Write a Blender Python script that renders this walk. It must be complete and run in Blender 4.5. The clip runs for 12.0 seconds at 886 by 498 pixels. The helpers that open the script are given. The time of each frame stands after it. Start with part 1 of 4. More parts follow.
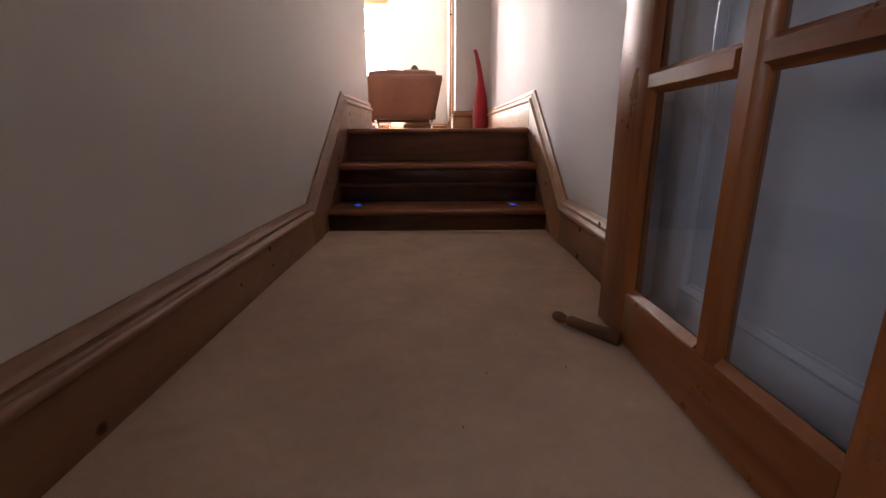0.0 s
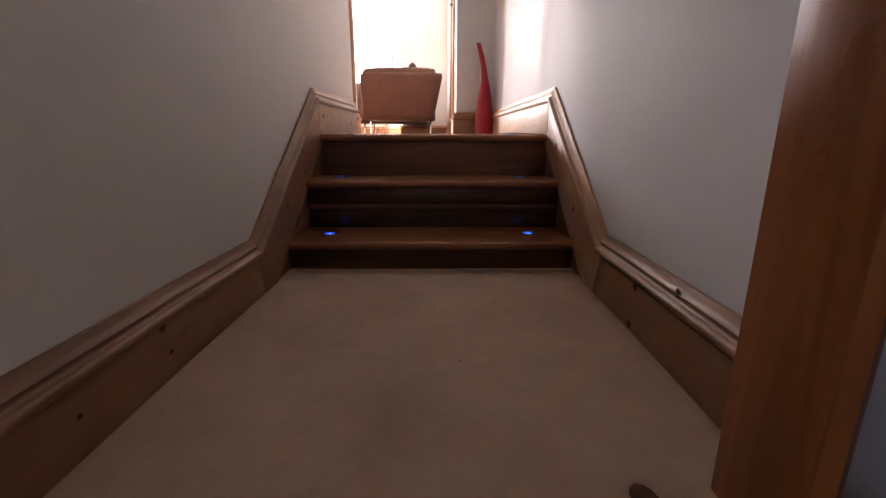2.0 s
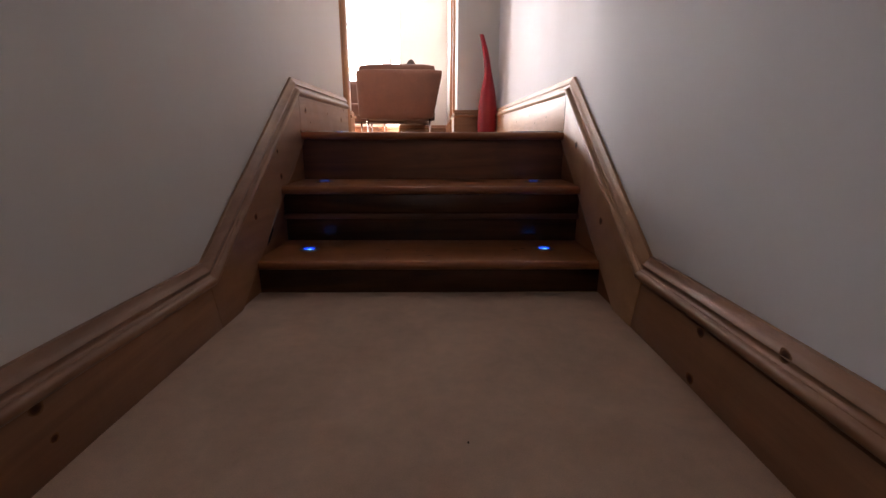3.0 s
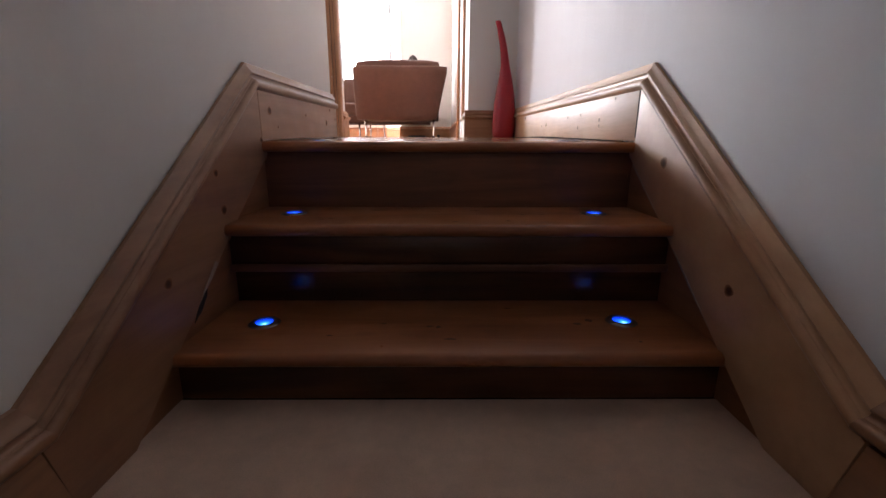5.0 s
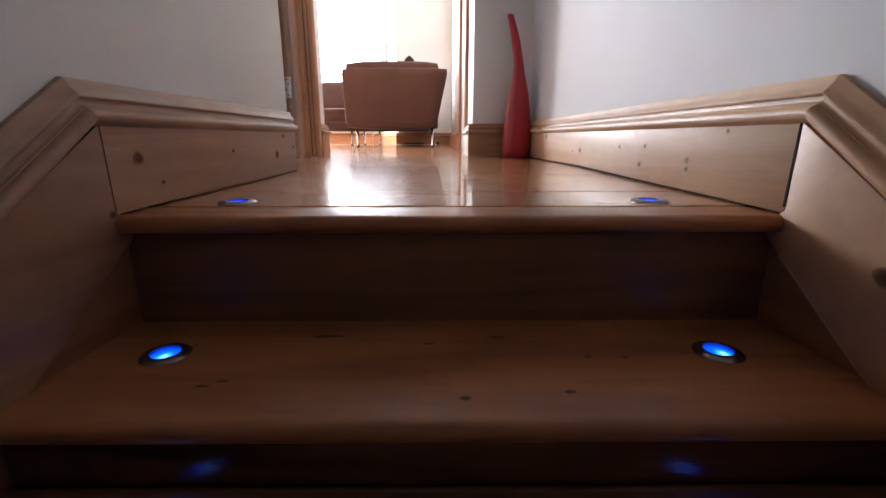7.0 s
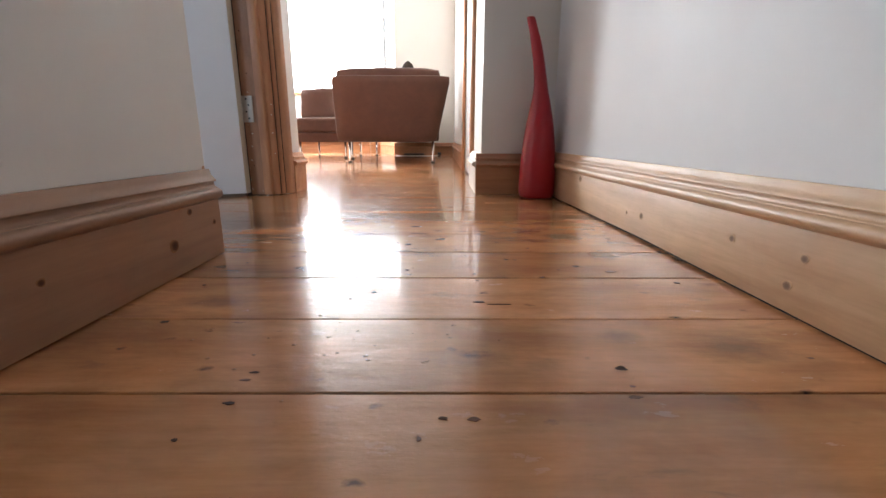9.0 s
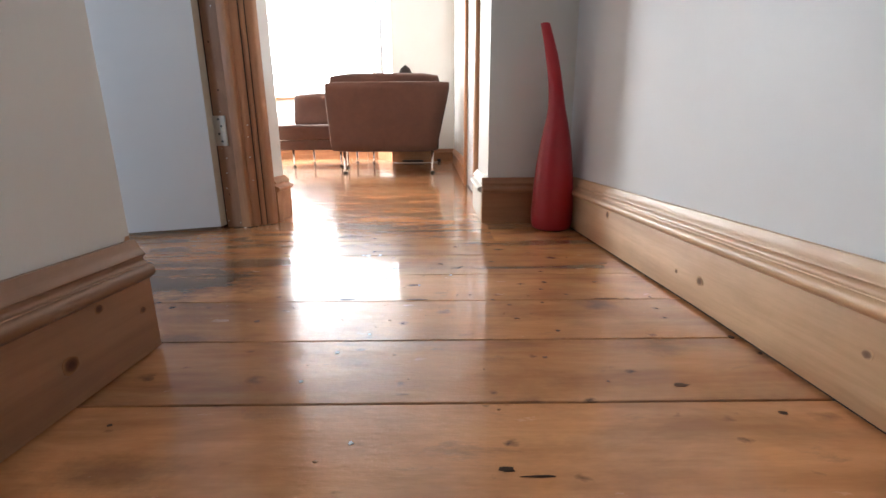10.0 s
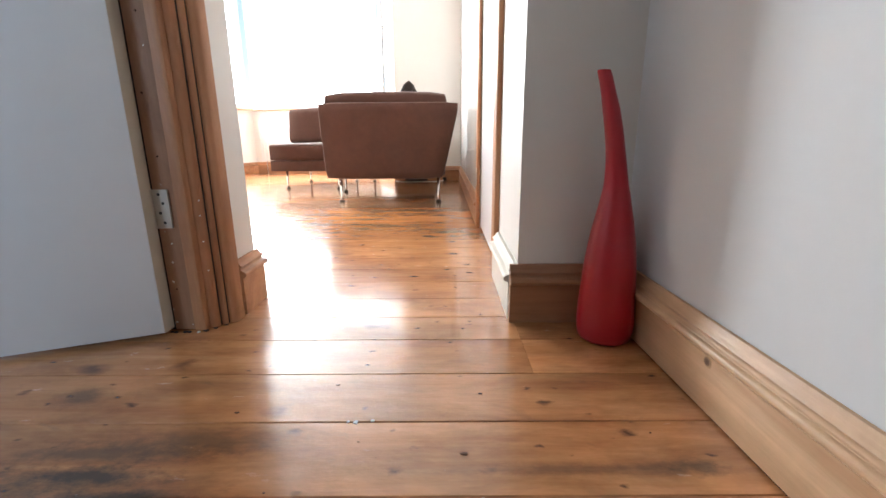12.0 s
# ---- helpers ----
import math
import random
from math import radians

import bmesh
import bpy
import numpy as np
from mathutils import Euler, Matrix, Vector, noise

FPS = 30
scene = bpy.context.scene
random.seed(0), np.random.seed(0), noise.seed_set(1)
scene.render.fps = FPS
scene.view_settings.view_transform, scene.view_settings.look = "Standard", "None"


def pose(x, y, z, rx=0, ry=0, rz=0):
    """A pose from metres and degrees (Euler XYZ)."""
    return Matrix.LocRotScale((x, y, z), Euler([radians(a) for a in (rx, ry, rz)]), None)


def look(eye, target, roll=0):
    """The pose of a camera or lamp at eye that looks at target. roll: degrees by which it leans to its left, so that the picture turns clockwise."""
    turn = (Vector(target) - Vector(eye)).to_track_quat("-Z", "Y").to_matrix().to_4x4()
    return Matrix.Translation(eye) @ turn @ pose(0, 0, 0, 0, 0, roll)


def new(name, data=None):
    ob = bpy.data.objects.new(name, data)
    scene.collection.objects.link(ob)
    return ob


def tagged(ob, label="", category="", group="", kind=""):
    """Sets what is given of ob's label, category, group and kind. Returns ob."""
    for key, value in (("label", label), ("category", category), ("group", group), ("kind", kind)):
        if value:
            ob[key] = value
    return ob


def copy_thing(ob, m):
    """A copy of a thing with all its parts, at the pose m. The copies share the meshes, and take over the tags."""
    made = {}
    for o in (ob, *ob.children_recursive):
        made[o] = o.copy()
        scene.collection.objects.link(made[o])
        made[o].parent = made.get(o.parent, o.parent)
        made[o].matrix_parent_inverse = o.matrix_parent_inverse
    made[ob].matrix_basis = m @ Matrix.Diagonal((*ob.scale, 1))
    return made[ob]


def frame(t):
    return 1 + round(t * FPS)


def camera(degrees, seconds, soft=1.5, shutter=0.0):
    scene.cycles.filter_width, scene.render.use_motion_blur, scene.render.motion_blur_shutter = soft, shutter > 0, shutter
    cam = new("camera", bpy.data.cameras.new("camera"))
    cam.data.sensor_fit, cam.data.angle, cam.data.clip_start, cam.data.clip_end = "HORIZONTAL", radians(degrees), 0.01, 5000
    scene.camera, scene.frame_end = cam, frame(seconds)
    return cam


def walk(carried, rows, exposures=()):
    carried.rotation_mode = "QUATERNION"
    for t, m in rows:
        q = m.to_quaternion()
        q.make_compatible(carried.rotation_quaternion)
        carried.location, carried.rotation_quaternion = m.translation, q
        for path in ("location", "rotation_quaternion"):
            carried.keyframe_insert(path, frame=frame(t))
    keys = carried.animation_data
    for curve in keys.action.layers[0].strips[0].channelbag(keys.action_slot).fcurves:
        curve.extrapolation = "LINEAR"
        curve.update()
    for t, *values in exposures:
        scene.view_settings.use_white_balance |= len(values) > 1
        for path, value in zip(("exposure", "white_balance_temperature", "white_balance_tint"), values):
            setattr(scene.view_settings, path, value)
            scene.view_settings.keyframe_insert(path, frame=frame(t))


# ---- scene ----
cam = camera(90.9, 12.0)
PATH = [
    (0, (0.016, -0.005, 0.415), (0.034, 1.931, -0.086), -0.2),
    (0.5, (0.02, 0.109, 0.415), (0.035, 2.045, -0.085), -0.1),
    (1, (0.025, 0.231, 0.428), (0.043, 2.167, -0.071), -0.0),
    (1.5, (0.032, 0.346, 0.443), (0.048, 2.282, -0.055), -0.0),
    (2, (0.037, 0.473, 0.446), (0.054, 2.41, -0.052), 0.1),
    (2.5, (0.036, 0.595, 0.44), (0.054, 2.532, -0.056), 0.1),
    (3, (0.036, 0.73, 0.436), (0.055, 2.668, -0.059), 0.1),
    (5, (-0.011, 1.221, 0.465), (0.007, 3.159, -0.029), 0.2),
    (5.5, (-0.01, 1.344, 0.485), (0.007, 3.282, -0.008), 0.2),
    (6, (-0.007, 1.482, 0.517), (0.009, 3.42, 0.025), 0.1),
    (6.5, (-0.005, 1.613, 0.542), (0.009, 3.551, 0.048), -0.1),
    (7, (-0.003, 1.752, 0.563), (0.013, 3.69, 0.069), -0.0),
    (9, (0.006, 2.254, 0.697), (0.013, 4.192, 0.203), 0.1),
    (9.5, (0.005, 2.374, 0.736), (0.011, 4.311, 0.237), -0.1),
    (10, (-0.001, 2.498, 0.78), (0.006, 4.435, 0.282), -0.4),
    (10.5, (-0.009, 2.611, 0.828), (-0.007, 4.548, 0.33), -0.2),
    (11, (-0.02, 2.729, 0.883), (-0.021, 4.665, 0.381), -0.3),
    (11.5, (-0.031, 2.839, 0.932), (-0.031, 4.775, 0.43), -0.3),
    (12, (-0.034, 2.945, 0.982), (-0.039, 4.881, 0.48), -0.4),
]
EXPOSURES = [(0, 0.80, 8000, 30), (3.0, 0.72, 7350, 26), (5.2, 0.58, 6700, 21), (6.5, 0.53, 6500, 18), (9, 0.48, 6550, 11), (12, 0.49, 6400, 8)]
walk(cam, [(t, look(eye, target, roll)) for t, eye, target, roll in PATH], EXPOSURES)

# ---- world and window light ----
world = bpy.data.worlds.new("sky")
scene.world = world
world.use_nodes = True
wn = world.node_tree
sky = wn.nodes.new("ShaderNodeTexSky")
sky.sky_type, sky.sun_disc = "NISHITA", False
sky.sun_elevation, sky.sun_rotation = radians(38), radians(20)
wn.links.new(sky.outputs[0], wn.nodes["Background"].inputs[0])
wn.nodes["Background"].inputs[1].default_value = 0.12


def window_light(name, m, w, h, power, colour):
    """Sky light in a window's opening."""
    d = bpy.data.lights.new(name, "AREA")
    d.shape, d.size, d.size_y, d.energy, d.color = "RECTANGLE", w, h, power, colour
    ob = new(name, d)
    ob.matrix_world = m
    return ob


TOP = 0.467      # upper floor
CEIL = 3.05      # ceiling
window_light("bay_window_light", look((-1.85, 9.62, 2.2), (-1.85, 4.0, 2.2)), 3.2, 2.1, 215, (0.89, 0.955, 1.0))
window_light("bay_side_window_light", look((-3.26, 8.98, 2.28), (-2.36, 8.54, 2.20)), 1.1, 1.45, 240, (0.89, 0.955, 1.0))
# two lamps in unseen openings, added for the cool light reaching the hall
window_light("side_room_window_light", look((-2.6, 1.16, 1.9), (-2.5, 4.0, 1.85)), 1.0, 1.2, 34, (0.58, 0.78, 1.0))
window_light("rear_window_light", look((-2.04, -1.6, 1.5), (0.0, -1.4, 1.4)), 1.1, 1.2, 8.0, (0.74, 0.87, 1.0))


# ---- materials ----
def nodes_of(name, rough=0.5, metal=0.0):
    m = bpy.data.materials.new(name)
    m.use_nodes = True
    t = m.node_tree
    b = t.nodes["Principled BSDF"]
    b.inputs["Roughness"].default_value, b.inputs["Metallic"].default_value = rough, metal
    return m, t, b


def coords(t, scale, random_shift=True):
    """Object coordinates, stretched by scale, shifted for each object."""
    tc = t.nodes.new("ShaderNodeTexCoord")
    mp = t.nodes.new("ShaderNodeMapping")
    mp.inputs["Scale"].default_value = scale
    t.links.new(tc.outputs["Object"], mp.inputs["Vector"])
    if random_shift:
        oi = t.nodes.new("ShaderNodeObjectInfo")
        mul = t.nodes.new("ShaderNodeMath")
        mul.operation = "MULTIPLY"
        mul.inputs[1].default_value = 37.0
        t.links.new(oi.outputs["Random"], mul.inputs[0])
        t.links.new(mul.outputs[0], mp.inputs["Location"])
    return mp.outputs["Vector"]


def noise_of(t, vec, scale, detail=4.0, rough=0.55, distortion=0.0):
    n = t.nodes.new("ShaderNodeTexNoise")
    n.inputs["Scale"].default_value, n.inputs["Detail"].default_value = scale, detail
    n.inputs["Roughness"].default_value, n.inputs["Distortion"].default_value = rough, distortion
    t.links.new(vec, n.inputs["Vector"])
    return n.outputs["Fac"]


def ramp_of(t, fac, *stops):
    r = t.nodes.new("ShaderNodeValToRGB")
    e = r.color_ramp.elements
    while len(e) < len(stops):
        e.new(0.5)
    for el, (p, c) in zip(e, stops):
        el.position = p
        el.color = (*c, 1) if len(c) == 3 else c
    t.links.new(fac, r.inputs["Fac"])
    return r.outputs["Color"]


def mix_of(t, a, b, fac, mode="MIX"):
    m = t.nodes.new("ShaderNodeMix")
    m.data_type, m.blend_type = "RGBA", mode
    for sock, val in ((m.inputs[0], fac), (m.inputs[6], a), (m.inputs[7], b)):
        if hasattr(val, "links"):
            t.links.new(val, sock)
        elif isinstance(val, (int, float)):
            sock.default_value = val
        else:
            sock.default_value = (*val, 1)
    return m.outputs[2]


def bump_of(t, b, height, strength, dist):
    n = t.nodes.new("ShaderNodeBump")
    n.inputs["Strength"].default_value, n.inputs["Distance"].default_value = strength, dist
    t.links.new(height, n.inputs["Height"])
    t.links.new(n.outputs[0], b.inputs["Normal"])


def value_of(t, fac, lo, hi, top=1.0):
    n = t.nodes.new("ShaderNodeMapRange")
    n.inputs["From Max"].default_value = top
    n.inputs["To Min"].default_value, n.inputs["To Max"].default_value = lo, hi
    t.links.new(fac, n.inputs["Value"])
    return n.outputs[0]


def wood(name, dark, light, rough, axis="y", knots=0.0, stains=0.0, coat=0.0, vary=0.15, coat_rough=0.12):
    """Varnished timber: grain along one axis, growth bands, knots and stains."""
    m, t, b = nodes_of(name, rough)
    s = {"x": (1.2, 14, 14), "y": (14, 1.2, 14), "z": (14, 14, 1.2), "s": (14, 2.4, 3.0)}[axis]
    v = coords(t, s)
    bands = noise_of(t, v, 1.0, 3, 0.5, 1.2)
    fine = noise_of(t, coords(t, tuple(q * 6 for q in s)), 1.6, 5, 0.65)
    col = ramp_of(t, bands, (0.3, dark), (0.52, tuple((p + q) / 2 for p, q in zip(dark, light))), (0.72, light))
    col = mix_of(t, col, ramp_of(t, fine, (0.3, (0.66, 0.58, 0.50)), (0.6, (1, 1, 1))), 0.30, "MULTIPLY")
    if knots:
        vo = t.nodes.new("ShaderNodeTexVoronoi")
        vo.inputs["Scale"].default_value = 1.0
        k = {"x": (3.2, 7, 7), "y": (7, 3.2, 7), "z": (7, 7, 3.2), "s": (7, 4, 4)}[axis]
        t.links.new(coords(t, k), vo.inputs["Vector"])
        spot = ramp_of(t, vo.outputs["Distance"], (0.04, (1, 1, 1)), (0.11, (0, 0, 0)))
        col = mix_of(t, col, tuple(q * 0.28 for q in dark), mix_of(t, (0, 0, 0), spot, knots))
    if stains:
        st = noise_of(t, coords(t, (3, 3.4, 3)), 1.7, 5, 0.7, 0.6)
        mask = ramp_of(t, st, (0.52, (0, 0, 0)), (0.78, (1, 1, 1)))
        col = mix_of(t, col, tuple(q * 0.30 for q in dark), mix_of(t, (0, 0, 0), mask, stains))
    oi = t.nodes.new("ShaderNodeObjectInfo")
    tint = ramp_of(t, oi.outputs["Random"], (0.0, (1 - vary,) * 3), (1.0, (1 + vary, 1 + vary * 0.9, 1 + vary * 0.7)))
    col = mix_of(t, col, tint, 1.0, "MULTIPLY")
    t.links.new(col, b.inputs["Base Color"])
    wear = noise_of(t, coords(t, (5, 5, 5)), 2.2, 5, 0.65)
    t.links.new(value_of(t, wear, rough * 0.6, rough * 1.5), b.inputs["Roughness"])
    b.inputs["Coat Weight"].default_value, b.inputs["Coat Roughness"].default_value = coat, coat_rough
    bump_of(t, b, fine, 0.25, 0.0015)
    return m


def warp_of(t, scale):
    """Shifted coordinates, to make spots ragged."""
    n = t.nodes.new("ShaderNodeTexNoise")
    n.inputs["Scale"].default_value, n.inputs["Detail"].default_value = 2.2, 4
    v = coords(t, scale)
    t.links.new(v, n.inputs["Vector"])
    add = t.nodes.new("ShaderNodeVectorMath")
    add.operation = "MULTIPLY_ADD"
    add.inputs[1].default_value = (4, 4, 4)
    t.links.new(n.outputs["Color"], add.inputs[0])
    t.links.new(v, add.inputs[2])
    return add.outputs[0]


# old black and grey stains, and left-hand shade, in the upper hall: x, y, half width, half depth, strength
STAINS_AND_SHADE = [(-0.60, 3.52, 0.16, 0.030, 0.9), (-0.52, 3.478, 0.15, 0.016, 0.85), (-0.56, 3.42, 0.18, 0.028, 0.8), (-0.51, 3.445, 0.04, 0.05, 0.7), (0.20, 3.53, 0.30, 0.020, 0.5),
          (0.37, 3.535, 0.07, 0.024, 0.6), (0.33, 3.11, 0.07, 0.040, 0.55), (0.35, 2.72, 0.08, 0.040, 0.5), (0.225, 2.75, 0.035, 0.024, 0.5), (0.03, 2.69, 0.06, 0.030, 0.45),
          (-0.13, 3.07, 0.04, 0.026, 0.45), (-0.78, 3.74, 0.07, 0.05, 0.6), (-0.42, 3.15, 0.08, 0.03, 0.5), (-0.33, 2.86, 0.09, 0.03, 0.5),
          # broad patches: staining plus the weaker light at the left, both put into colour
          (-0.64, 3.44, 0.36, 0.12, 0.55), (-0.46, 3.60, 0.22, 0.05, 0.5), (-0.70, 3.30, 0.26, 0.07, 0.6), (-0.80, 3.38, 0.42, 0.12, 0.75), (-0.62, 3.57, 0.26, 0.04, 0.65), (-0.90, 3.25, 0.45, 0.06, 0.7)]


def old_boards():
    """Worn, varnished pine boards: soft grain along x, knots, nail specks, grey-black stains with some painted shade,
    and dents.
    """
    m, t, b = nodes_of("varnished_floorboard", 0.2)
    v = coords(t, (1.0, 11, 11))
    bands = noise_of(t, v, 1.0, 4, 0.55, 1.5)
    fine = noise_of(t, coords(t, (7, 80, 80)), 1.4, 5, 0.7)
    col = ramp_of(t, bands, (0.28, (0.50, 0.218, 0.088)), (0.5, (0.59, 0.275, 0.118)), (0.75, (0.66, 0.335, 0.152)))
    col = mix_of(t, col, ramp_of(t, fine, (0.3, (0.70, 0.62, 0.55)), (0.62, (1, 1, 1))), 0.4, "MULTIPLY")
    cloud = noise_of(t, coords(t, (2.2, 5, 5)), 1.6, 5, 0.65, 0.3)
    col = mix_of(t, col, ramp_of(t, cloud, (0.34, (0.60, 0.58, 0.58)), (0.58, (1.08, 1.06, 1.04))), 0.9, "MULTIPLY")
    for scale, size, share, tone in (((5.0, 8, 8), 0.17, 0.68, (0.19, 0.095, 0.055)), ((13, 22, 22), 0.17, 0.76, (0.10, 0.05, 0.03)), ((26, 44, 44), 0.17, 0.76, (0.07, 0.035, 0.024))):
        vo = t.nodes.new("ShaderNodeTexVoronoi")
        vo.inputs["Scale"].default_value = 1.0
        wob = mix_of(t, coords(t, scale), warp_of(t, scale), 0.16)
        t.links.new(wob, vo.inputs["Vector"])
        spot = ramp_of(t, vo.outputs["Distance"], (size * 0.3, (0.95, 0.95, 0.95)), (size * 1.5, (0, 0, 0)))
        some = ramp_of(t, vo.outputs["Color"], (share, (0, 0, 0)), (share + 0.02, (1, 1, 1)))
        col = mix_of(t, col, tone, mix_of(t, (0, 0, 0), spot, some))
    st = noise_of(t, coords(t, (3.2, 6.5, 6.5)), 1.6, 7, 0.75, 0.5)
    mask = ramp_of(t, st, (0.60, (0, 0, 0)), (0.74, (0.55, 0.55, 0.55)))
    col = mix_of(t, col, (0.12, 0.085, 0.062), mask)
    ragged = noise_of(t, coords(t, (9, 16, 16), False), 2.0, 6, 0.75)
    for x, y, rx, ry, deep in STAINS_AND_SHADE:
        tc = t.nodes.new("ShaderNodeTexCoord")
        mp = t.nodes.new("ShaderNodeMapping")
        mp.vector_type = "POINT"
        mp.inputs["Location"].default_value, mp.inputs["Scale"].default_value = (-x / rx, -y / ry, 0), (1 / rx, 1 / ry, 0)
        t.links.new(tc.outputs["Object"], mp.inputs["Vector"])
        ln = t.nodes.new("ShaderNodeVectorMath")
        ln.operation = "LENGTH"
        t.links.new(mp.outputs["Vector"], ln.inputs[0])
        h = t.nodes.new("ShaderNodeMath")
        h.operation = "MULTIPLY_ADD"
        h.inputs[1].default_value = 1.6
        t.links.new(ragged, h.inputs[0])
        t.links.new(ln.outputs["Value"], h.inputs[2])
        blot = ramp_of(t, value_of(t, h.outputs[0], 0.0, 1.0, 2.5), (0.40, (deep,) * 3), (0.70, (0, 0, 0)))
        col = mix_of(t, col, (0.060, 0.046, 0.036), blot)
    oi = t.nodes.new("ShaderNodeObjectInfo")
    col = mix_of(t, col, ramp_of(t, oi.outputs["Random"], (0.0, (0.84, 0.82, 0.80)), (0.5, (1.0, 0.98, 0.96)), (1.0, (1.14, 1.12, 1.10))), 1.0, "MULTIPLY")
    t.links.new(col, b.inputs["Base Color"])
    wear = noise_of(t, coords(t, (6, 16, 16)), 2.0, 6, 0.7)
    t.links.new(value_of(t, wear, 0.10, 0.36), b.inputs["Roughness"])
    b.inputs["Coat Weight"].default_value, b.inputs["Coat Roughness"].default_value = 0.5, 0.07
    dents = noise_of(t, coords(t, (5, 11, 11)), 1.6, 6, 0.6)
    h = t.nodes.new("ShaderNodeMath")
    h.operation = "MULTIPLY_ADD"
    h.inputs[1].default_value = 0.10
    t.links.new(fine, h.inputs[0])
    t.links.new(dents, h.inputs[2])
    bump_of(t, b, h.outputs[0], 0.30, 0.006)
    return m


def knot_wood(name, tones):
    """A knot: dark resinous heart fading into the pine round it."""
    m, t, b = nodes_of(name, 0.6)
    b.inputs["Specular IOR Level"].default_value = 0.12
    tc = t.nodes.new("ShaderNodeTexCoord")
    mp = t.nodes.new("ShaderNodeMapping")
    mp.inputs["Location"].default_value, mp.inputs["Scale"].default_value = (0, -1, -1), (0, 2, 2)
    t.links.new(tc.outputs["Generated"], mp.inputs["Vector"])
    g = t.nodes.new("ShaderNodeTexGradient")
    g.gradient_type = "SPHERICAL"
    t.links.new(mp.outputs["Vector"], g.inputs["Vector"])
    n = noise_of(t, coords(t, (1, 1, 1)), 260, 4, 0.6)
    h = t.nodes.new("ShaderNodeMath")
    h.operation = "MULTIPLY_ADD"
    h.inputs[1].default_value = 0.30
    t.links.new(n, h.inputs[0])
    t.links.new(g.outputs["Fac"], h.inputs[2])
    col = ramp_of(t, h.outputs[0], *zip((0.12, 0.34, 0.52, 0.9), tones))
    t.links.new(col, b.inputs["Base Color"])
    return m


def paint(name, colour, rough, bump=0.25, scale=9.0, patch=0.06, sheen=0.5):
    """Rolled paint on plaster: slight unevenness and faint patches."""
    m, t, b = nodes_of(name, rough)
    b.inputs["Specular IOR Level"].default_value = sheen
    v = coords(t, (1, 1, 1), False)
    big = noise_of(t, v, 1.3, 4, 0.6)
    fine = noise_of(t, v, 160, 3, 0.6)
    lump = noise_of(t, coords(t, (1, 1, 0.4), False), scale, 4, 0.6)
    col = mix_of(t, colour, tuple(q * (1 - 2 * patch) for q in colour), big)
    t.links.new(col, b.inputs["Base Color"])
    t.links.new(value_of(t, lump, rough * 0.7, rough * 1.3), b.inputs["Roughness"])
    h = t.nodes.new("ShaderNodeMath")
    h.operation = "MULTIPLY_ADD"
    h.inputs[1].default_value = 0.06
    t.links.new(fine, h.inputs[0])
    t.links.new(lump, h.inputs[2])
    bump_of(t, b, h.outputs[0], bump, 0.01)
    return m


def plain(name, colour, rough, metal=0.0, coat=0.0, vary=0.08, scale=30.0):
    m, t, b = nodes_of(name, rough, metal)
    n = noise_of(t, coords(t, (1, 1, 1), False), scale, 4, 0.6)
    t.links.new(mix_of(t, colour, tuple(q * (1 - 2 * vary) for q in colour), n), b.inputs["Base Color"])
    t.links.new(value_of(t, n, rough * 0.8, rough * 1.25), b.inputs["Roughness"])
    b.inputs["Coat Weight"].default_value = coat
    return m


def cloth(name, colour, scale=420.0, bump=0.5, pile=0.0):
    """Woven or tufted textile with soft blotches of pile direction."""
    m, t, b = nodes_of(name, 0.95)
    v = coords(t, (1, 1, 1), False)
    fine = noise_of(t, v, scale, 3, 0.7)
    blot = noise_of(t, v, 5.0, 5, 0.65, 0.4)
    mid = noise_of(t, v, 32.0, 4, 0.65)
    col = mix_of(t, tuple(q * 0.72 for q in colour), tuple(min(1, q * 1.2) for q in colour), fine)
    col = mix_of(t, col, ramp_of(t, blot, (0.3, (0.8, 0.78, 0.76)), (0.7, (1.08, 1.07, 1.06))), 0.8, "MULTIPLY")
    col = mix_of(t, col, ramp_of(t, mid, (0.3, (0.88, 0.88, 0.88)), (0.7, (1.05, 1.05, 1.05))), 0.6, "MULTIPLY")
    t.links.new(col, b.inputs["Base Color"])
    b.inputs["Sheen Weight"].default_value = pile
    bump_of(t, b, fine, bump, 0.004)
    return m


def glass(name, tint=(1, 1, 1)):
    m, t, b = nodes_of(name, 0.02)
    b.inputs["Base Color"].default_value = (*tint, 1)
    b.inputs["Transmission Weight"].default_value, b.inputs["IOR"].default_value = 1.0, 1.45
    return m


def glow(name, colour, strength):
    m, t, b = nodes_of(name, 0.3)
    b.inputs["Base Color"].default_value = (*colour, 1)
    b.inputs["Emission Color"].default_value, b.inputs["Emission Strength"].default_value = (*colour, 1), strength
    return m


WALL = paint("white_satin_paint", (0.815, 0.79, 0.75), 0.46, 0.22, 6.0, 0.03, 0.22)
# cool tint of the daylight on the east wall is put into its paint
WALL_EAST = paint("white_sheen_wall_cool_light", (0.79, 0.80, 0.82), 0.64, 0.22, 5.0, 0.03, 0.24)
WALL_GLOSS = paint("white_gloss_wall_paint", (0.80, 0.78, 0.755), 0.16, 0.03, 4.0, 0.02)
CUPBOARD_WHITE = paint("white_gloss_cupboard", (0.76, 0.77, 0.79), 0.20, 0.03, 5.0, 0.02)
CEILING = paint("ceiling_paint", (0.8, 0.79, 0.77), 0.7)
DOOR_WHITE = paint("white_gloss_door", (0.74, 0.76, 0.79), 0.4, 0.04, 5.0, 0.02)
